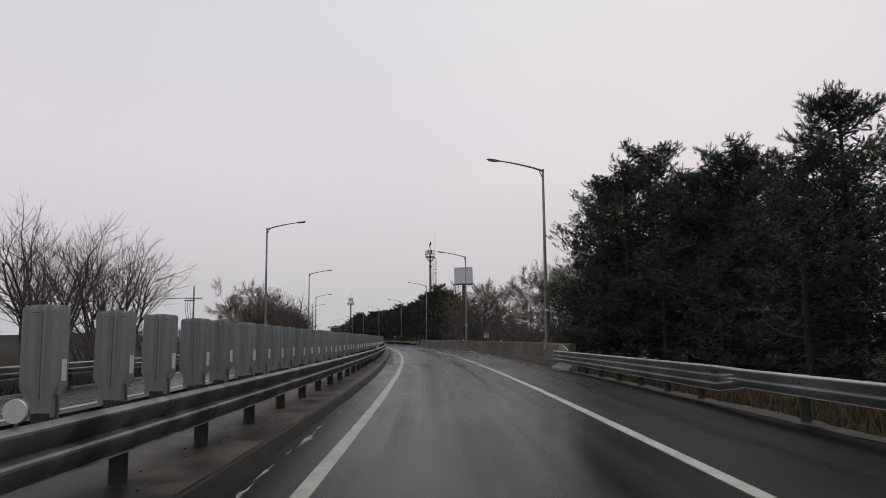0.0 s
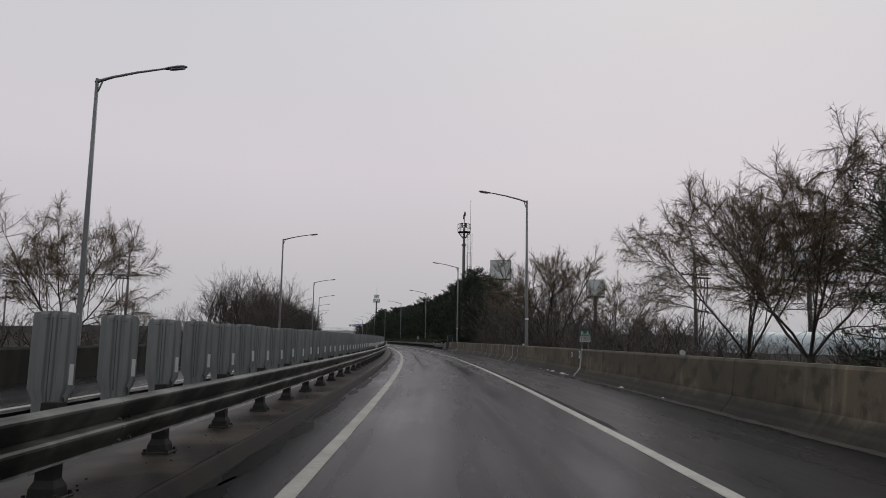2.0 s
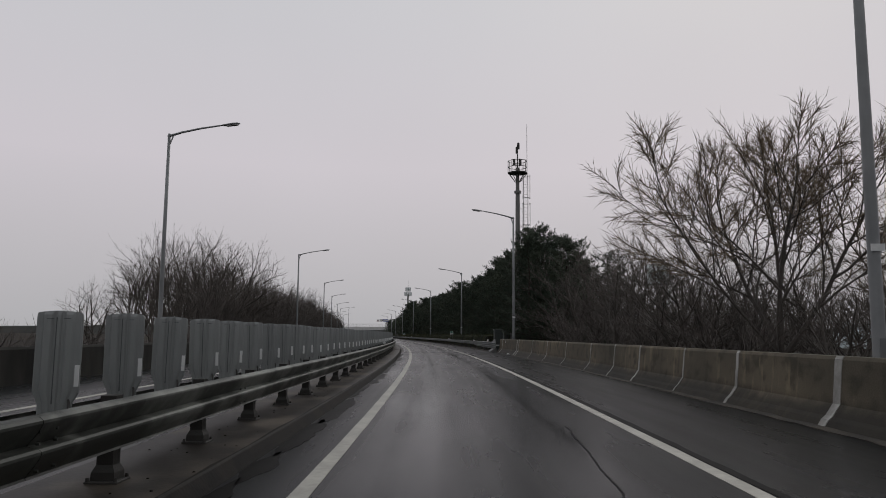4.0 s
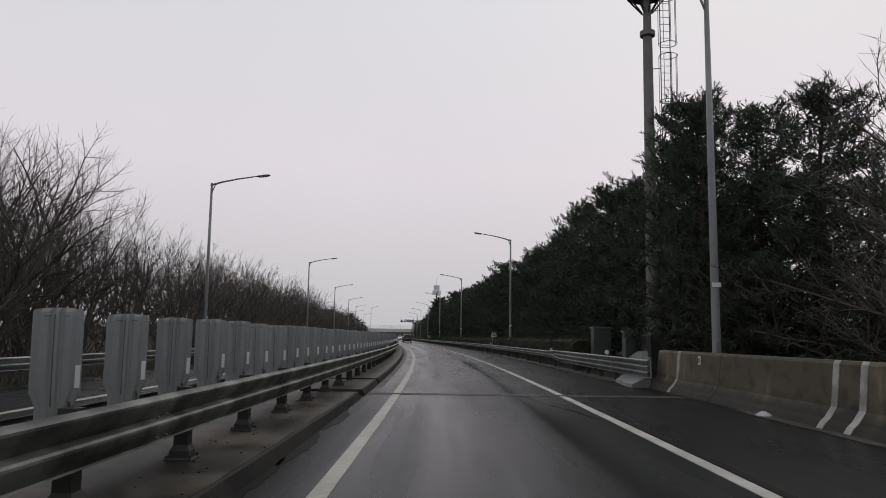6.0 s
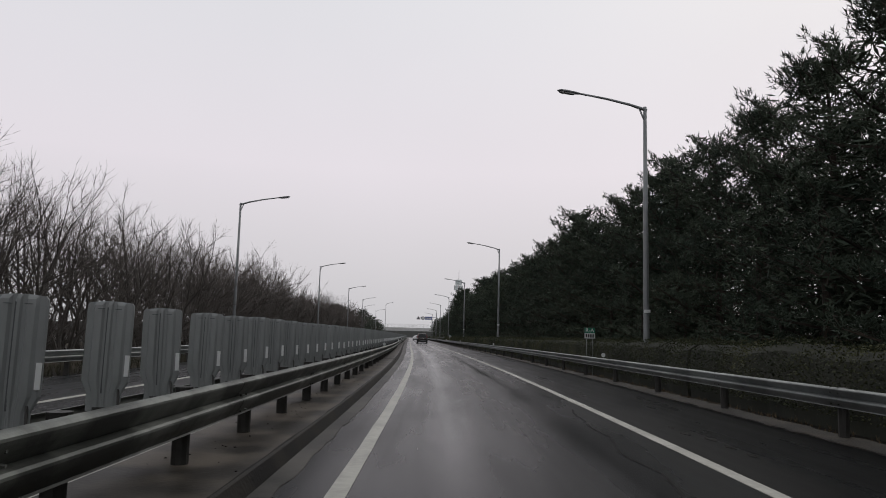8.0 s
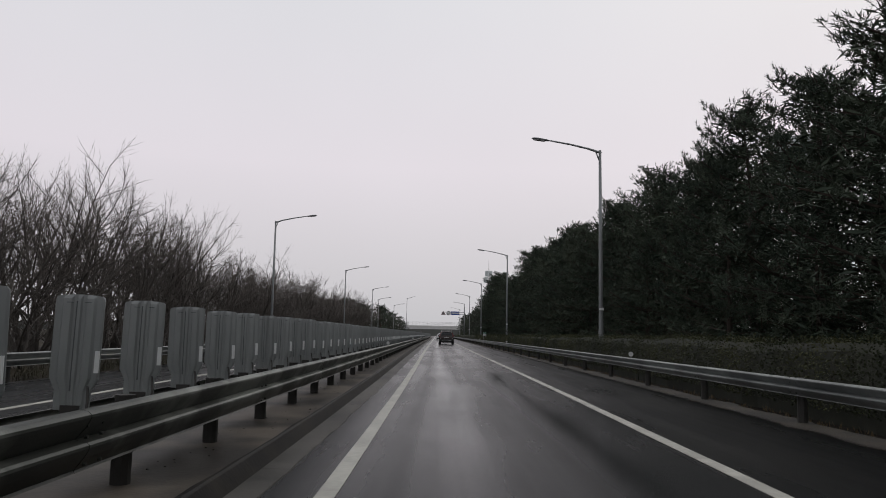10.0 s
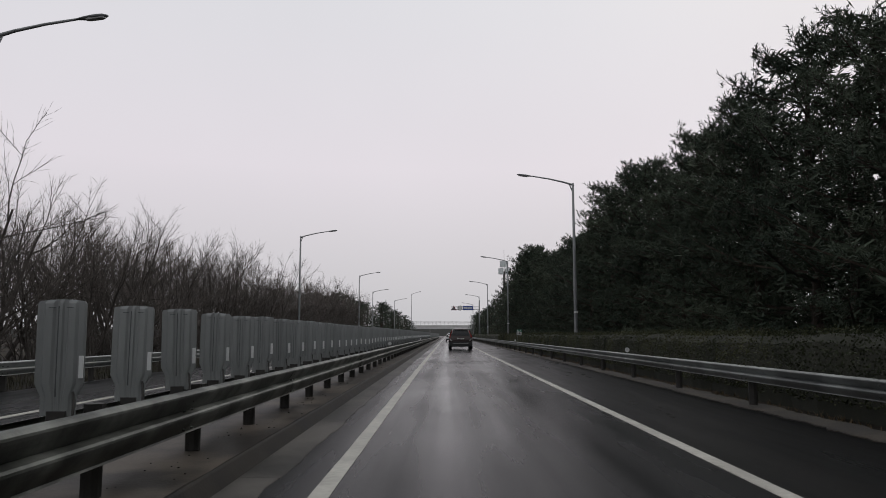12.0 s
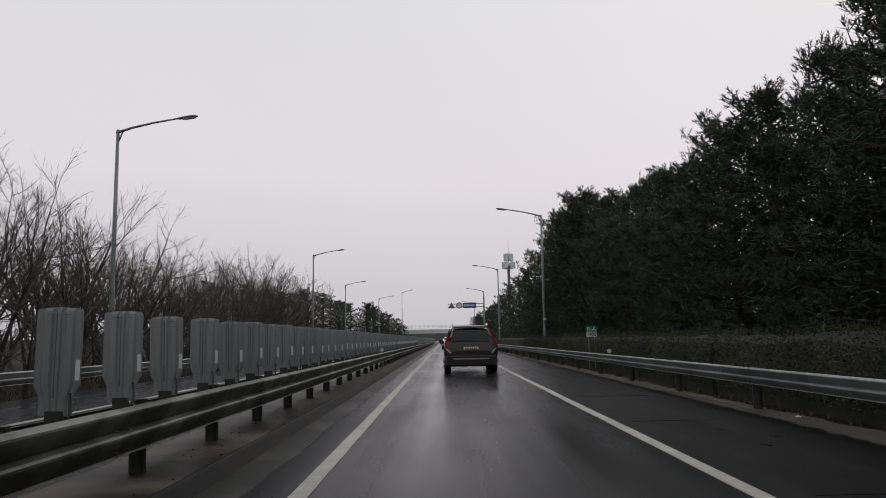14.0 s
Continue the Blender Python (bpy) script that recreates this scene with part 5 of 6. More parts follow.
# pines before the bridge
for s, lat, h in ((33, 10.4, 9.3), (29, 14.0, 8.8), (26.2, 12.9, 8.7), (22.5, 12.8, 7.4), (19.5, 12.4, 8.4), (14.5, 13.2, 9.2), (9, 12.6, 9.6), (43, 11.8, 10.9), (39, 14.0, 9.6), (49, 15.0, 8.0), (36.0, 12.5, 11.4), (39.5, 11.2, 8.2), (3, 13.5, 9.5)):
    plant(pines, used, s, lat, h / 10, sq=rnd.uniform(1.05, 1.2))
for s, lat, h in ((33, 17.5, 9.0), (24, 17.5, 8.2), (14, 18, 9.5), (42, 18.5, 8.6), (29, 10.6, 5.2), (24, 10.6, 4.6), (18, 10.4, 5.0), (12, 10.8, 5.4), (38.5, 10.6, 5.0), (6, 11, 5.5), (20.5, 15.5, 6.5), (45.5, 10.8, 4.8), (10, 15.5, 7.5), (15.5, 15.8, 6.8), (25, 15.6, 7.0), (29.5, 16.0, 7.4), (34, 14.2, 7.2), (38, 16.2, 7.6), (42, 14.8, 7.0), (47, 17.0, 6.8), (119.5, 12.0, 5.5), (128, 13.8, 8.0), (124.5, 13.2, 7.4), (132, 15.0, 9.0), (136.5, 13.8, 8.6), (126, 16.5, 8.6), (121, 14.5, 6.0), (31, 12.2, 4.6), (40.5, 12.4, 6.2), (36, 17.2, 8.0), (46.5, 13.0, 6.6), (43.5, 10.6, 4.2), (32, 15.8, 8.2), (50, 12.4, 5.2), (35, 12.6, 4.4), (27, 11.6, 4.2), (21, 11.4, 4.2), (15, 11.6, 4.6)):
    plant(young_pines, yused, s, lat, h / 10, sq=rnd.uniform(1.1, 1.35))
for s, lat, h in ((34.5, 14.5, 9.4), (31.0, 13.2, 8.8)):
    plant(pines, used, s, lat, h / 10, sq=1.1)
# a pine standing close before the tower
plant(pines, used, 124.3, 9.7, 0.97, sq=0.78)
# the long pine belt after the bridge
s = 121.5
while s < 300:
    h = float(np.interp(s, [121, 127, 132, 138, 155, 190, 204, 214, 224, 231, 240, 248, 257, 268, 280, 297], [0.95, 1.12, 1.0, 1.07, 1.0, 0.97, 0.91, 0.95, 1.02, 1.0, 1.04, 1.06, 0.98, 0.97, 1.12, 1.24]))
    plant(pines, used, s, rnd.uniform(10.9, 11.8), h * rnd.uniform(0.88, 1.04), sq=rnd.uniform(0.95, 1.12))
    s += rnd.uniform(2.9, 4.0)
s = 124.0
while s < 345:
    h = float(np.interp(s, [124, 135, 160], [0.75, 0.85, 1.0]))
    plant(far_pines, fused, s, rnd.uniform(14.0, 17.0), h * rnd.uniform(0.86, 1.02), sq=rnd.uniform(1.15, 1.35))
    s += rnd.uniform(3.6, 5.0)
s = 123.0
while s < 330:
    plant(young_pines, yused, s, rnd.uniform(10.0, 10.7), rnd.uniform(0.40, 0.58), sq=rnd.uniform(1.2, 1.5))
    s += rnd.uniform(4.5, 7.0)
s = 302.0
while s < 520:
    plant(far_pines, fused, s, rnd.uniform(12.0, 14.0), float(np.interp(s, [300, 340, 400], [1.24, 1.2, 0.95])) * rnd.uniform(0.88, 1.06), sq=1.0)
    s += rnd.uniform(5.0, 7.5)
# a second row that closes the gaps between the front crowns
s = 123.0
while s < 300:
    plant(far_pines, fused, s, rnd.uniform(12.6, 13.6), float(np.interp(s, [123, 135, 160], [0.7, 0.85, 0.9])) * rnd.uniform(0.85, 1.0), sq=rnd.uniform(1.0, 1.2))
    s += rnd.uniform(3.8, 5.2)
# low young pines closing the wood below and behind
for s0, s1, la, lb, st in ((2, 50, 19.5, 22.5, 2.6), (124, 330, 18.5, 21.0, 7.5)):
    s = s0
    while s < s1:
        plant(far_pines, fused, s, rnd.uniform(la, lb), rnd.uniform(0.5, 0.7) * (1.3 if s0 < 60 else 1.0), sq=rnd.uniform(1.3, 1.6))
        s += st * rnd.uniform(0.8, 1.2)
# pines across the road, far off
for k in range(0, 34, 1):
    plant(far_pines, fused, 330 + k * 6.8, -float(np.interp(k, [0, 33], [25, 15])) - rnd.uniform(0, 4), float(np.interp(k, [0, 8, 20, 33], [0.9, 1.1, 1.15, 0.8])) * rnd.uniform(0.9, 1.1), sq=1.4)

FAN = "leafless tree with a fan of dark rising stems"
LB = "leafless grey-brown tree with fine upright twigs"
bares = [bare_tree(31 + k, FAN, 9.0, 5, 0.62, (7, 5), 6, 0.65) for k in range(3)] + [bare_tree(41 + k, LB, 9.0, 4, 0.46, (6, 5), 9, 0.58) for k in range(3)]
bflag = [False] * 6
shrubs = [bare_tree(51 + k, "low tangled leafless brown shrub", 3.0, 6, 0.7, (5,), 7, 0.5, name="bare_shrub") for k in range(3)]
sflag = [False] * 3
# lone trees beside the opposite carriageway before the bridge
for s, lat, h, k in ((69, -24.5, 10.2, 0), (55, -25.5, 10.3, 1), (61, -24.0, 9.6, 2), (47, -21.5, 8.4, 2), (40, -28, 9.5, 3), (62, -30, 10.0, 4), (75, -29, 9.0, 5)):
    plant(bares, bflag, s, lat, h / 9, k=k, sq=1.15)
# the belt on the far side
s = 113.0
while s < 318:
    front = float(np.interp(s, [112, 118, 128, 150], [-15.2, -14.2, -13.6, -13.2]))
    h = float(np.interp(s, [112, 118, 140, 170, 200, 208, 215, 223, 240, 248, 256, 266, 300], [4.8, 6.4, 7.0, 7.2, 7.6, 8.3, 7.2, 6.6, 6.8, 7.3, 7.9, 6.9, 7.6]))
    plant(bares, bflag, s, front - rnd.uniform(0, 1.4), h / 9 * rnd.uniform(0.82, 1.08), k=rnd.choice((3, 4, 5)), sq=rnd.uniform(0.85, 1.1))
    if s > 120:
        plant(bares, bflag, s + 1.6, front - rnd.uniform(3.5, 6.5), h / 9 * rnd.uniform(0.95, 1.15), k=rnd.choice((3, 4, 5)), sq=rnd.uniform(0.95, 1.2))
    if s > 205 and rnd.random() < (0.3 if s < 235 else 0.5):
        plant(bares, bflag, s + 0.6, front - rnd.uniform(8.0, 11.0), h / 9 * rnd.uniform(0.9, 1.1), k=rnd.choice((3, 4, 5)), sq=rnd.uniform(1.0, 1.25))
    s += rnd.uniform(2.8, 3.7)
# taller trees at the belt's head
for s, lat, h, k in ((127.0, -15.0, 8.6, 1), (132.3, -15.8, 9.3, 0), (137.0, -17.5, 7.4, 2), (129.0, -19.0, 9.6, 2), (128.0, -22.5, 8.2, 0), (128.5, -25.8, 5.4, 1), (134, -21, 9.6, 1)):
    plant(bares, bflag, s, lat, h / 9, k=k, sq=1.05)
# willow and shrubs beside the bridge
willows = [bare_tree(61 + k, "wide leafless willow with crooked limbs and drooping brown twigs", 8.0, 5, 0.95, (9, 7), 24, 0.5, 0.0085, 0.6, WILLOW, "willow_tree", 0.2, 0.9) for k in range(2)]
wflag = [False] * 2
for s, lat, h, q, k in ((56.0, 13.2, 7.2, 0.95, 0), (59.7, 12.9, 7.3, 0.9, 1), (60.0, -12.2, 5.7, 0.85, 0), (54, 17.5, 7.4, 1.1, 1)):
    plant(willows, wflag, s, lat, h / 8, k=k, sq=q)
domes = [bare_tree(71 + k, "leafless round-headed tree with fine golden-brown twigs", 8.0, 5, 0.72, (9, 7), 20, 0.44, 0.0085, 0.22, WILLOW, "bare_tree", 0.16, 0.6) for k in range(2)]
dflag = [False] * 2
for s, lat, h, k, q in ((87.3, 11.0, 7.9, 0, 0.92), (89.0, 16.7, 6.7, 1, 0.95)):
    plant(domes, dflag, s, lat, h / 8, k=k, sq=q)
for s, lat, h, k in ((75.5, 12.5, 2.6, 4), (84, 10.8, 3.0, 5), (93, 10.5, 4.6, 3), (97, 12.5, 5.6, 5), (103, 10.5, 6.0, 4), (108, 12.5, 6.6, 3), (113, 10.8, 6.6, 5), (117, 13.5, 7.2, 0), (110, 15.5, 7.4, 4), (100, 16, 6, 1), (94, 15.5, 5.0, 4)):
    plant(bares, bflag, s, lat, h / 9, k=k, sq=1.3)
for s, lat, h in ((66, 15.5, 2.6), (71, 12, 2.2), (75, 10.5, 2.6), (78, 14, 2.4), (87, 9.5, 2.4), (94, 9.5, 2.8), (99, 9.6, 2.6), (105, 9.4, 2.8), (110, 9.5, 2.6), (72, 17, 2.4), (84, 16, 2.6), (64, 11, 2.2), (58, 16.5, 2.5)):
    plant(shrubs, sflag, s, lat, h / 3, sq=1.3)
for s in range(50, 124, 3):
    low = float(np.interp(s, [50, 80, 92], [0.45, 0.5, 1.0]))
    plant(shrubs, sflag, s, 15.5 + rnd.uniform(0, 3.0), low * rnd.uniform(0.8, 1.25), sq=1.7)
    plant(shrubs, sflag, s + 1.5, 21.0 + rnd.uniform(0, 5.0), low * rnd.uniform(1.0, 1.5), sq=1.7)
    if s > 72:
        plant(shrubs, sflag, s + 0.7, 11.0 + rnd.uniform(0, 2.5), low * rnd.uniform(0.9, 1.4), sq=1.4)
for s in range(122, 336, 4):
    plant(shrubs, sflag, s, -12.4 - rnd.uniform(0, 1.5), rnd.uniform(0.7, 1.1), sq=1.4)
    plant(shrubs, sflag, s + 2, -15.5 - rnd.uniform(0, 2.5), rnd.uniform(0.6, 0.9), sq=1.4)
for s in range(44, 112, 3):
    plant(shrubs, sflag, s, -10.6 - rnd.uniform(0, 1.6), rnd.uniform(0.45, 0.7), sq=1.5)
for s in range(2, 100, 5):
    plant(shrubs, sflag, s, -14.5 - rnd.uniform(0, 6), rnd.uniform(0.6, 1.0), sq=1.5)


# ---------------------------------------------------------------- hedge, grass
def hedge(s0, s1, per_metre, seed):
    rng = random.Random(seed)
    g = thing("hedge", "clipped dark green hedge with brown leaves behind the crash rail", "hedge", "roadside hedge lengths")

    def prof(s):
        a = 0.10 * noise.noise((s * 0.8, 3.0, seed)) + 0.05 * noise.noise((s * 3.1, 1.0, seed))
        b = 0.12 * noise.noise((s * 0.5, 8.0, seed)) + 0.05 * noise.noise((s * 2.7, 2.0, seed))
        return [(7.28 + a, -0.14), (7.22 + a, 0.5), (7.3 + a, 1.02 + b), (7.5, 1.16 + b), (8.3, 1.16 + b), (8.5, 1.0), (8.5, -0.14)]

    # solid body whose dark colour paints the shade behind the leaves
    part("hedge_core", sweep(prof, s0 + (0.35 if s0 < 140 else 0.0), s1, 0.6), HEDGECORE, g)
    sh = Shape()
    for _ in range(int((s1 - s0) * per_metre)):
        s = rng.uniform(s0, s1)
        pr = prof(s)
        u = rng.random()
        if u < 0.62:
            z = rng.uniform(0.08, 1.1)
            lat = pr[1][0] + rng.uniform(-0.09, 0.06) + max(0, z - 0.95) * 0.6
        else:
            lat = rng.uniform(7.25, 8.4)
            z = pr[3][1] + rng.uniform(-0.06, 0.12) * (1.6 if rng.random() < 0.15 else 1)
        if s0 < 140 and rng.random() < 0.05:
            s, lat, z = s0 + rng.uniform(0.2, 0.4), rng.uniform(7.25, 8.45), rng.uniform(0.0, 1.15)
        c = at(s, lat, z)
        d = Vector((rng.uniform(-1, 1), rng.uniform(-1, 0.3), rng.uniform(-0.5, 1))).normalized()
        w = d.cross(Vector((rng.uniform(-1, 1), rng.uniform(-1, 1), rng.uniform(-1, 1)))).normalized()
        L = rng.uniform(0.03, 0.056)
        i = len(sh.v)
        sh.v += [tuple(c), tuple(c + d * L * 0.5 + w * L * 0.36), tuple(c + d * L), tuple(c + d * L * 0.5 - w * L * 0.36)]
        sh.f.append((i, i + 1, i + 2, i + 3))
    lv = part("leaves", sh, LEAF, g)
    lv["kind"] = "stuff"


s = 133.9
k = 0
while s < 420:
    hedge(s, s + 19.8, 1050 if s < 275 else 160, k)
    s += 20
    k += 1


def grass(name, s0, s1, lat0, lat1, count, hmin, hmax, seed, label, mat=DRYGRASS):
    rng = random.Random(seed)
    sh = Shape()
    for _ in range(count):
        c = at(rng.uniform(s0, s1), rng.uniform(lat0, lat1), -0.13)
        for _ in range(3):
            d = Vector((rng.uniform(-0.6, 0.6), rng.uniform(-0.6, 0.6), 1)).normalized()
            L = rng.uniform(hmin, hmax)
            w = Vector((d.y, -d.x, 0.1)).normalized() * 0.012
            i = len(sh.v)
            sh.v += [tuple(c + w), tuple(c - w), tuple(c + d * L)]
            sh.f.append((i, i + 1, i + 2))
    tagged(part(name, sh, mat), label, "grass", kind="stuff")


grass("dry_grass", -6, 33, 6.38, 9.5, 9000, 0.12, 0.38, 3, "straw-coloured dead grass behind the rail")
grass("dry_grass", 119, 300, 6.45, 7.2, 3000, 0.04, 0.13, 4, "sparse dead grass at the foot of the hedge")
grass("dry_grass", 0, 34, -11.5, -8.9, 5000, 0.1, 0.4, 5, "dark damp dead grass along the far verge", FARGRASS)
grass("dry_grass", 116, 300, -11.8, -8.9, 11000, 0.1, 0.35, 6, "dark damp dead grass along the far verge", FARGRASS)

# snow lumps, branch and litter
rnd = random.Random(14)
for s, lat, r in ((65.4, 6.2, 0.07), (63.6, 6.18, 0.1), (62.4, 6.17, 0.14), (60.7, 6.18, 0.12), (60.1, 6.15, 0.13), (59.7, 6.2, 0.08), (112.8, 6.16, 0.16), (52.5, 6.2, 0.1), (49, 6.18, 0.06), (69.5, 6.2, 0.06), (27.0, 5.9, 0.08), (247.6, 6.2, 0.06), (242, 5.7, 0.05)):
    sh = Shape()
    rings = []
    r *= 0.6
    for j in range(5):
        f = j / 4
        rings.append([(r * (1.3 - 0.9 * f ** 1.5) * math.cos(a) * rnd.uniform(0.8, 1.2), r * 1.8 * (1.0 - 0.8 * f ** 1.5) * math.sin(a) * rnd.uniform(0.8, 1.2), r * 0.8 * f) for a in np.linspace(0, 2 * math.pi, 11)[:-1]])
    sh.rings(rings)
    ob = tagged(part("snow_lump", sh, SNOW, smooth=True), "small lump of old snow on the road edge", "snow", "snow lumps")
    ob.matrix_basis = set_at(s, lat, 0.002)
sh = Shape()
sh.tube([at(253.2, 5.75, 0.03), at(252.2, 5.9, 0.05), at(251.0, 5.95, 0.04), at(249.6, 6.0, 0.04), at(248.6, 6.02, 0.02)], [0.012, 0.012, 0.011, 0.009, 0.005], 5)
tagged(part("fallen_branch", sh, WILLOW), "thin fallen branch lying on the hard shoulder", "branch")

# white pipe post by the opposite parapet
sh = Shape()
sh.tube([at(67.5, -9.3, -0.14), at(67.5, -9.3, 1.0), at(67.8, -9.35, 1.08), at(68.2, -9.4, 1.08)], 0.05, 8)
tagged(part("pipe_post", sh, WHITE), "white bent pipe post beyond the opposite parapet", "pipe post")


# ---------------------------------------------------------------- vehicles
def car_body(sections):
    sh = Shape()
    rings = []
    for y, zb, w0, w1, zm, w2, zt, w3 in sections:
        half = [(w0 * 0.85, zb), (w0, zb + 0.06), (w1, (zb + zm) * 0.5), (w1, zm - 0.06), (w2, zm + 0.03), ((w2 + w3) / 2 + 0.015, (zm + zt) / 2 + 0.02), (w3, zt - 0.05), (w3 * 0.8, zt - 0.01), (w3 * 0.3, zt)]
        rings.append([(x, y, z) for x, z in half] + [(-x, y, z) for x, z in reversed(half)])
    sh.rings(rings)
    return sh


def wheel(parent, x, y, r, w):
    sh = Shape()
    sx = 1 if x > 0 else -1
    prof = [(-w / 2, r * 0.66), (-w / 2, r * 0.93), (-w * 0.36, r), (w * 0.36, r), (w / 2, r * 0.93), (w / 2, r * 0.66)]
    sh.rings([[(x + o, y + q * math.cos(a), r + q * math.sin(a)) for a in np.linspace(0, 2 * math.pi, 25)[:-1]] for o, q in prof])
    wh = part("wheel", sh, RUBBER, parent, "black tyre", smooth=False)
    rim = Shape()
    rim.tube([(x + sx * (w / 2 - 0.01), y, r), (x + sx * (w / 2 + 0.006), y, r)], [r * 0.62, r * 0.58], 20)
    for k in range(5):
        a = k * 2 * math.pi / 5
        rim.tube([(x + sx * (w / 2 + 0.012), y, r), (x + sx * (w / 2 + 0.012), y + r * 0.55 * math.cos(a), r + r * 0.55 * math.sin(a))], [0.045, 0.03], 5)
    part("rim", rim, SILVER, wh, "silver alloy rim")


def lamp_shape(pts, depth):
    """A lamp cover from corner points on the car's tail, thickened along the car."""
    sh = Shape()
    sh.rings([[(x, y - depth, z) for x, y, z in pts], [(x, y + 0.05, z) for x, y, z in pts]])
    return sh


# the car that drives ahead, a tall estate; y runs forward from its tail
suv = thing("suv", "dark brown sport utility car seen from behind, wet and dirty", "car")
suv.matrix_basis = set_at(262.6, 2.08, 0.0)
secs = [(0.02, 0.42, 0.70, 0.78, 0.72, 0.74, 0.80, 0.70), (0.06, 0.38, 0.80, 0.88, 0.84, 0.84, 0.94, 0.74), (0.14, 0.34, 0.84, 0.93, 1.00, 0.86, 1.10, 0.72), (0.34, 0.30, 0.86, 0.945, 1.05, 0.86, 1.34, 0.66), (0.60, 0.28, 0.87, 0.945, 1.06, 0.87, 1.58, 0.60),
        (0.80, 0.28, 0.87, 0.945, 1.06, 0.88, 1.655, 0.60), (1.6, 0.26, 0.87, 0.94, 1.04, 0.88, 1.70, 0.62), (2.4, 0.26, 0.87, 0.94, 1.02, 0.88, 1.69, 0.62), (3.0, 0.26, 0.87, 0.94, 1.00, 0.87, 1.52, 0.60), (3.5, 0.26, 0.87, 0.94, 0.98, 0.86, 1.08, 0.70), (4.2, 0.28, 0.84, 0.92, 0.90, 0.82, 0.98, 0.66), (4.5, 0.34, 0.76, 0.84, 0.78, 0.76, 0.86, 0.6), (4.62, 0.42, 0.6, 0.68, 0.62, 0.6, 0.68, 0.5)]
part("body", car_body(secs), CARBROWN, suv, "dark brown paint")
g = Shape()
g.rings([[(-w, y - o, z), (w, y - o, z), (w * 0.98, y - o + 0.03, z), (-w * 0.98, y - o + 0.03, z)] for w, y, z, o in ((0.66, 0.155, 1.12, 0.02), (0.655, 0.30, 1.30, 0.025), (0.60, 0.52, 1.53, 0.025))])
part("rear_window", g, TINT, suv, "dark tinted glass")
for sx in (-1, 1):
    g = Shape()
    for y0, y1, z0, z1 in ((0.85, 1.75, 1.10, 1.52), (1.83, 2.85, 1.08, 1.56)):
        g.rings([[(sx * 0.893, y0, z0), (sx * 0.893, y1, z0), (sx * 0.745, y1 - (0.2 if y1 > 2.5 else 0), z1), (sx * 0.745, y0 + (0.2 if y0 < 1 else 0), z1)], [(sx * 0.86, y0, z0), (sx * 0.86, y1, z0), (sx * 0.71, y1 - (0.2 if y1 > 2.5 else 0), z1), (sx * 0.71, y0 + (0.2 if y0 < 1 else 0), z1)]])
    part("side_window", g, TINT, suv)
    pts = [(0.925, 0.20, 0.99), (0.91, 0.15, 1.10), (0.83, 0.22, 1.24), (0.72, 0.42, 1.46), (0.67, 0.52, 1.57), (0.635, 0.53, 1.56), (0.675, 0.40, 1.42), (0.74, 0.26, 1.24), (0.785, 0.14, 1.10), (0.76, 0.10, 1.01), (0.84, 0.11, 0.97)]
    part("tail_light", lamp_shape([(sx * x, y, z) for x, y, z in pts], 0.03), TAIL, suv, "tall red tail light")
    # silver strip paints the light that the bumper crease catches
    g = Shape()
    g.rings([[(sx * x, y, z) for x, z in ((0.66, 0.74), (0.70, 0.745), (0.86, 0.90), (0.885, 0.88), (0.74, 0.70))] for y in (0.015, 0.10)])
    part("bumper_crease", g, SILVER, suv, "bumper crease silvered for the light on it")
    g = Shape()
    g.rings([[(sx * 0.93, 2.72, 1.02), (sx * 1.08, 2.72, 1.0), (sx * 1.14, 2.74, 1.1), (sx * 1.10, 2.74, 1.18), (sx * 0.97, 2.74, 1.16)], [(sx * 0.93, 2.84, 1.04), (sx * 1.06, 2.86, 1.02), (sx * 1.1, 2.86, 1.1), (sx * 1.06, 2.86, 1.15), (sx * 0.97, 2.84, 1.13)]])
    part("mirror", g, TRIM, suv)
    g = Shape()
    g.tube([(sx * 0.60, 0.75, 1.665), (sx * 0.62, 0.9, 1.73), (sx * 0.62, 2.3, 1.745), (sx * 0.61, 2.55, 1.68)], 0.02, 6)
    part("roof_rail", g, SILVER, suv)
    g = Shape()
    g.tube([(sx * 0.58, -0.02, 0.36), (sx * 0.58, 0.2, 0.37)], 0.045, 10)
    part("exhaust", g, TRIM, suv)
    for y in (0.95, 3.72):
        wheel(suv, sx * 0.82, y, 0.36, 0.235)
g = Shape()
g.rings([[(-0.86, y0, z), (0.86, y0, z), (0.90, y1, z), (-0.90, y1, z)] for z, y0, y1 in ((0.25, 0.08, 0.4), (0.31, 0.015, 0.3), (0.60, -0.005, 0.3), (0.63, 0.02, 0.3))])
part("bumper", g, TRIM, suv, "black plastic bumper")
g = Shape()
g.rings([[(-0.62, y0, z), (0.62, y0, z), (0.60, 0.1, z), (-0.60, 0.1, z)] for z, y0 in ((0.50, -0.018), (0.535, -0.02))])
part("skid_trim", g, SILVER, suv, "silver bumper strip")
g = Shape()
g.box(-0.26, 0.26, 0.03, 0.06, 0.80, 0.925, 0.01)
np_ = part("number_plate", g, PLATE, suv, "white number plate with illegible figures")
for k in range(6):
    g = Shape()
    x = -0.20 + k * 0.066 + (0.025 if k > 1 else 0)
    g.box(x, x + 0.04, 0.026, 0.031, 0.825, 0.90)
    part("figure_bar", g, INK, np_, "dark illegible figure")
g = Shape()
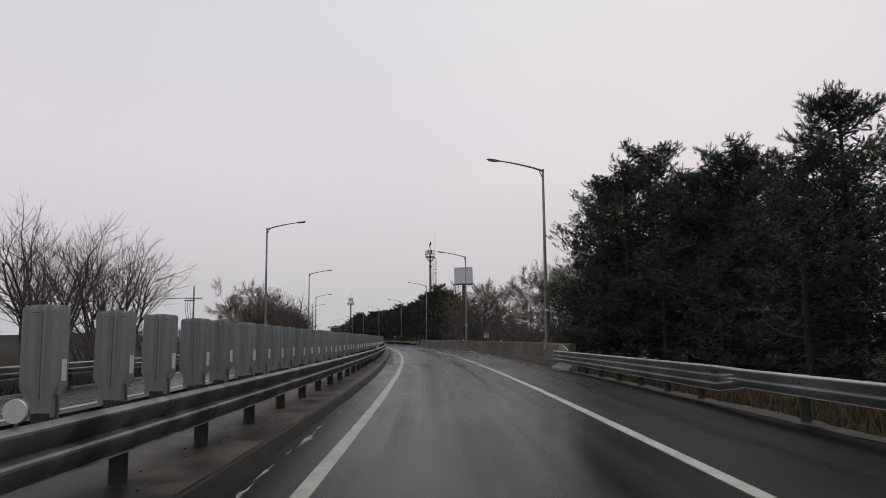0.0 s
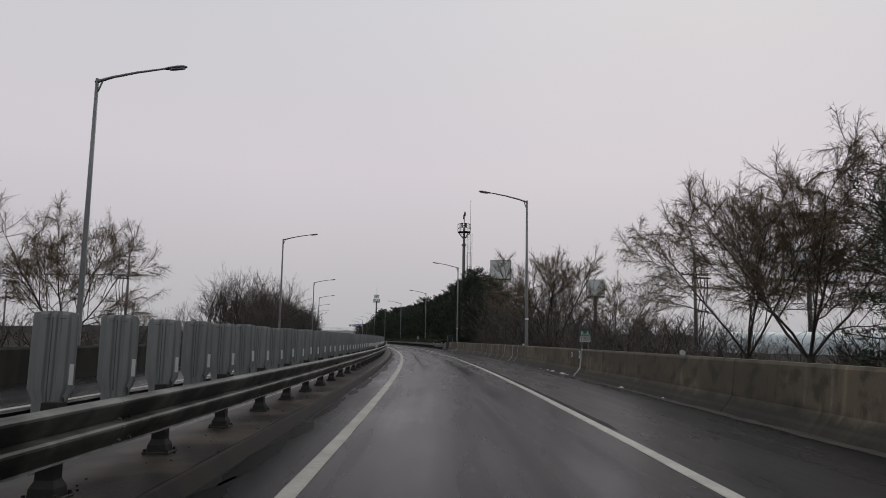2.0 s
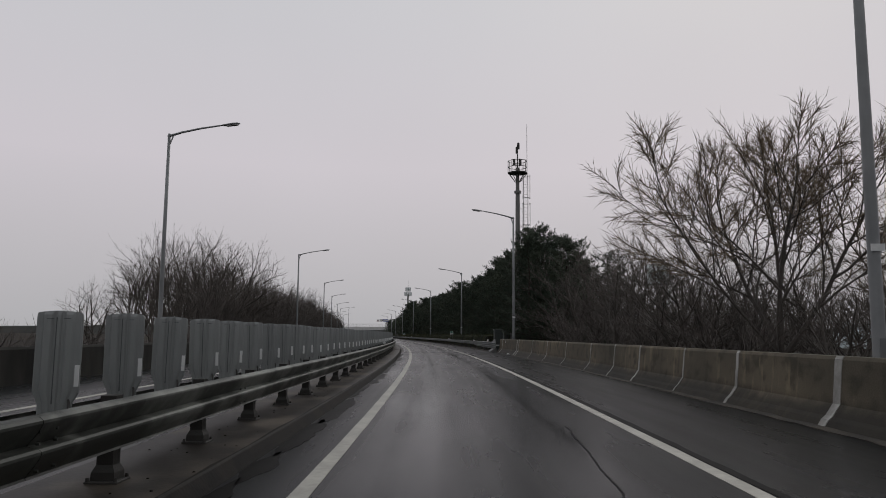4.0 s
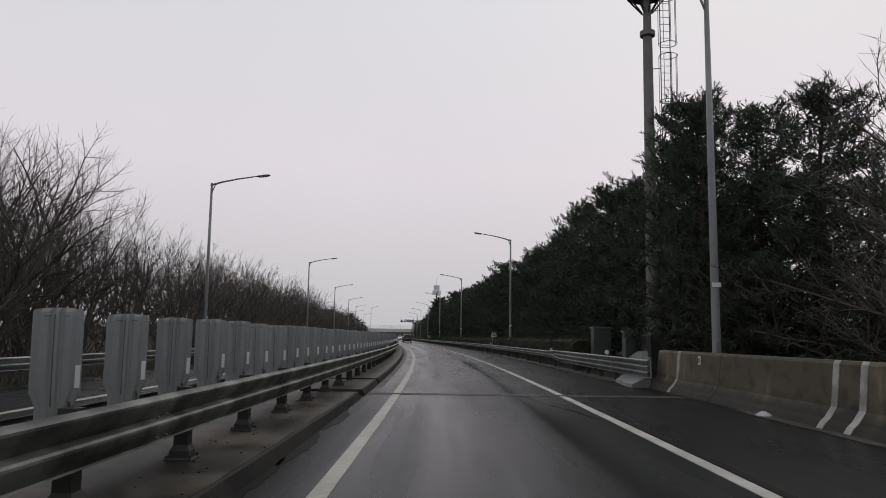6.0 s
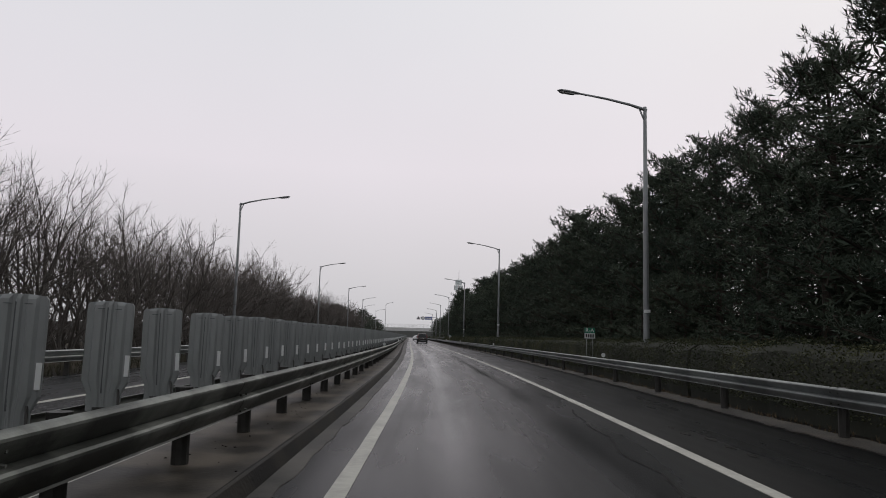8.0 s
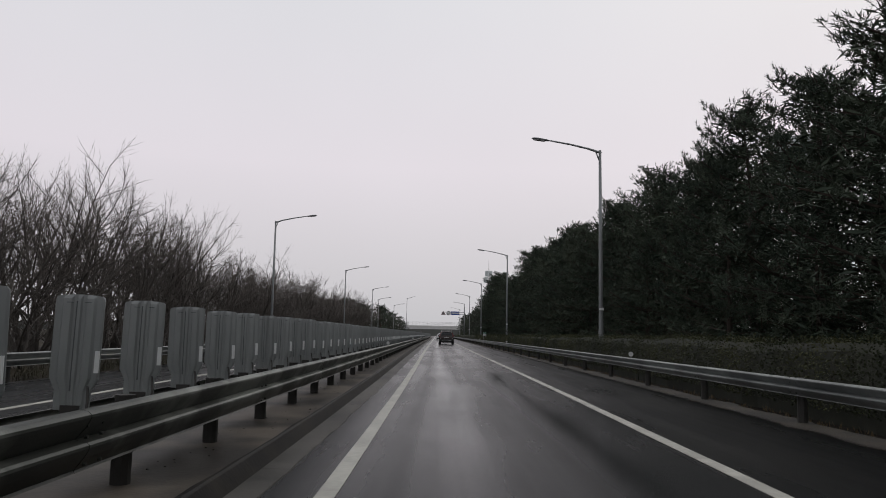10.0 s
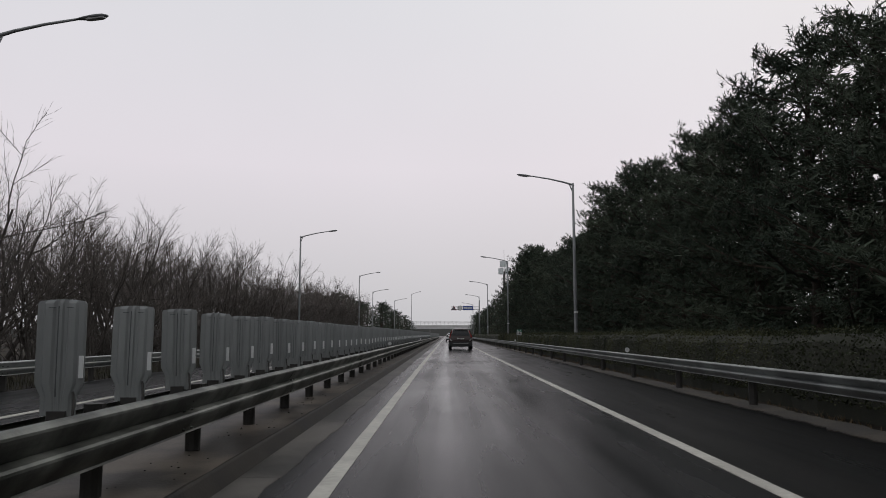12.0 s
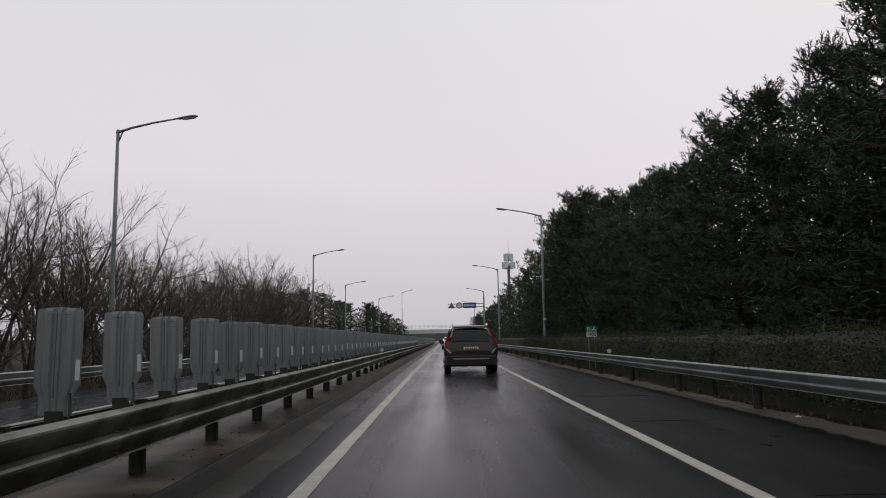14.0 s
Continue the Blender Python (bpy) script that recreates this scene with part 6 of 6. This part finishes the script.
g.rings([[(-0.34, 0.075, 0.95), (0.34, 0.075, 0.95), (0.34, 0.11, 0.95), (-0.34, 0.11, 0.95)], [(-0.34, 0.085, 0.985), (0.34, 0.085, 0.985), (0.34, 0.12, 0.985), (-0.34, 0.12, 0.985)]])
part("plate_trim", g, SILVER, suv)
g = Shape()
g.rings([[(-w, y, z), (w, y, z), (w, y + 0.18, z + 0.03), (-w, y + 0.18, z + 0.03)] for w, y, z in ((0.58, 0.47, 1.585), (0.60, 0.50, 1.64))])
part("spoiler", g, CARBROWN, suv)
g = Shape()
g.tube([(0.0, 0.15, 1.12), (-0.18, 0.155, 1.15), (-0.42, 0.17, 1.17)], 0.014, 5)
part("wiper", g, TRIM, suv)


def saloon(s, lat, mat, label):
    c = thing("saloon_car", label, "car", "saloon cars ahead in the lane")
    c.matrix_basis = set_at(s, lat, 0.0)
    secs = [(0.02, 0.45, 0.66, 0.76, 0.72, 0.74, 0.82, 0.66), (0.10, 0.32, 0.78, 0.88, 0.88, 0.82, 0.98, 0.70), (0.5, 0.26, 0.82, 0.91, 0.94, 0.84, 1.05, 0.70), (0.75, 0.26, 0.83, 0.915, 0.95, 0.84, 1.12, 0.66), (1.45, 0.25, 0.83, 0.915, 0.95, 0.84, 1.40, 0.56), (2.1, 0.25, 0.83, 0.915, 0.95, 0.84, 1.47, 0.58), (2.8, 0.25, 0.83, 0.915, 0.94, 0.84, 1.40, 0.57), (3.6, 0.25, 0.83, 0.91, 0.92, 0.82, 1.02, 0.66), (4.4, 0.28, 0.78, 0.86, 0.8, 0.76, 0.88, 0.6), (4.8, 0.4, 0.55, 0.65, 0.6, 0.55, 0.66, 0.45)]
    part("body", car_body(secs), mat, c)
    a = Shape()
    a.rings([[(-w, y - 0.02, z), (w, y - 0.02, z), (w, y + 0.02, z), (-w, y + 0.02, z)] for w, y, z in ((0.64, 0.76, 1.14), (0.55, 1.40, 1.40))])
    part("rear_window", a, TINT, c)
    for sx in (-1, 1):
        part("tail_light", lamp_shape([(sx * 0.87, 0.12, 0.76), (sx * 0.86, 0.12, 0.90), (sx * 0.45, 0.06, 0.88), (sx * 0.48, 0.05, 0.78)], 0.03), TAIL, c)
        for y in (0.95, 3.75):
            wheel(c, sx * 0.80, y, 0.33, 0.215)
    a = Shape()
    a.box(-0.26, 0.26, -0.01, 0.03, 0.56, 0.68, 0.005)
    part("number_plate", a, PLATE, c)
    a = Shape()
    a.rings([[(-0.8, y, z), (0.8, y, z), (0.84, 0.3, z), (-0.84, 0.3, z)] for z, y in ((0.30, 0.06), (0.48, 0.0))])
    part("bumper", a, TRIM, c)


saloon(292, 2.35, CARBLACK, "black saloon car driving ahead in the lane")
saloon(330, 1.7, CARWHITE, "white saloon car driving ahead in the lane")

# ---------------------------------------------------------------- far away
ov = thing("overpass", "concrete road overpass crossing far ahead, paled to imitate haze", "bridge")
ov.matrix_basis = set_at(760, 0, -0.15)
# deck and parapet take the pale cladding colour in place of distance haze
sh = Shape()
sh.box(-160, 160, -5, 5, 5.6, 7.4, 0.1)
part("deck", sh, BUILDING, ov)
sh = Shape()
sh.box(-160, 160, -5.2, -4.9, 7.4, 8.4, 0.05)
part("parapet", sh, BUILDING, ov)
for x in (-60, -36, -12, 12, 36, 60):
    sh = Shape()
    sh.box(x - 0.7, x + 0.7, -3, 3, 0, 5.6, 0.1)
    part("pier", sh, CONCPOLE, ov)
sh = Shape()
for k in range(107):
    sh.box(-160 + k * 3, -160 + k * 3 + 0.12, -5.1, -5.0, 8.4, 11.0)
for z in (9.3, 10.2, 11.0):
    sh.box(-160, 160, -5.1, -5.0, z, z + 0.1)
part("screen_fence", sh, ZINC, ov)

hall = thing("industrial_hall", "long pale industrial hall far beyond the road", "building")
hall.matrix_basis = set_at(600, -75, -0.15)
sh = Shape()
sh.rings([[(-32, y, 0), (32, y, 0), (32, y, 8.5), (0, y, 10.0), (-32, y, 8.5)] for y in (-12, 12)])
part("wall", sh, BUILDING, hall)
for k in range(8):
    sh = Shape()
    sh.box(-28 + k * 7.4, -24 + k * 7.4, -12.06, -12.0, 5.2, 6.6)
    part("window", sh, TINT, hall)
for s, lat, turn in ((150, 85, 0), (162, 95, 0), (140, 70, 0)):
    gh = thing("greenhouse", "pale translucent tunnel greenhouse in a field", "greenhouse", "greenhouses")
    gh.matrix_basis = set_at(s, lat, -0.15, 20)
    sh = Shape()
    sh.rings([[(4.0 * math.cos(a), y, 3.6 * math.sin(a)) for a in np.linspace(0, math.pi, 13)] for y in (-25, 25)])
    part("film", sh, GLASSHOUSE, gh)
    for k in range(11):
        sh = Shape()
        sh.tube([(4.03 * math.cos(a), -25 + k * 5, 3.63 * math.sin(a)) for a in np.linspace(0, math.pi, 13)], 0.04, 4)
        part("hoop", sh, ZINC, gh)
sh = Shape()
rings = []
for k in range(145):
    a = 2 * math.pi * k / 144
    h = 14 + 10 * noise.noise((math.cos(a) * 4, math.sin(a) * 4, 0.5)) + 4 * noise.noise((math.cos(a) * 30, math.sin(a) * 30, 3.5))
    c = base + Vector((1250 * math.cos(a), 1250 * math.sin(a), 0))
    rings.append([c + Vector((0, 0, -6)), c + Vector((0, 0, max(h, 3)))])
sh.rings(rings, None, False, False)
tagged(part("backdrop", sh, FARHILL), "hazy low wooded ridge on the horizon", "backdrop", kind="structure")
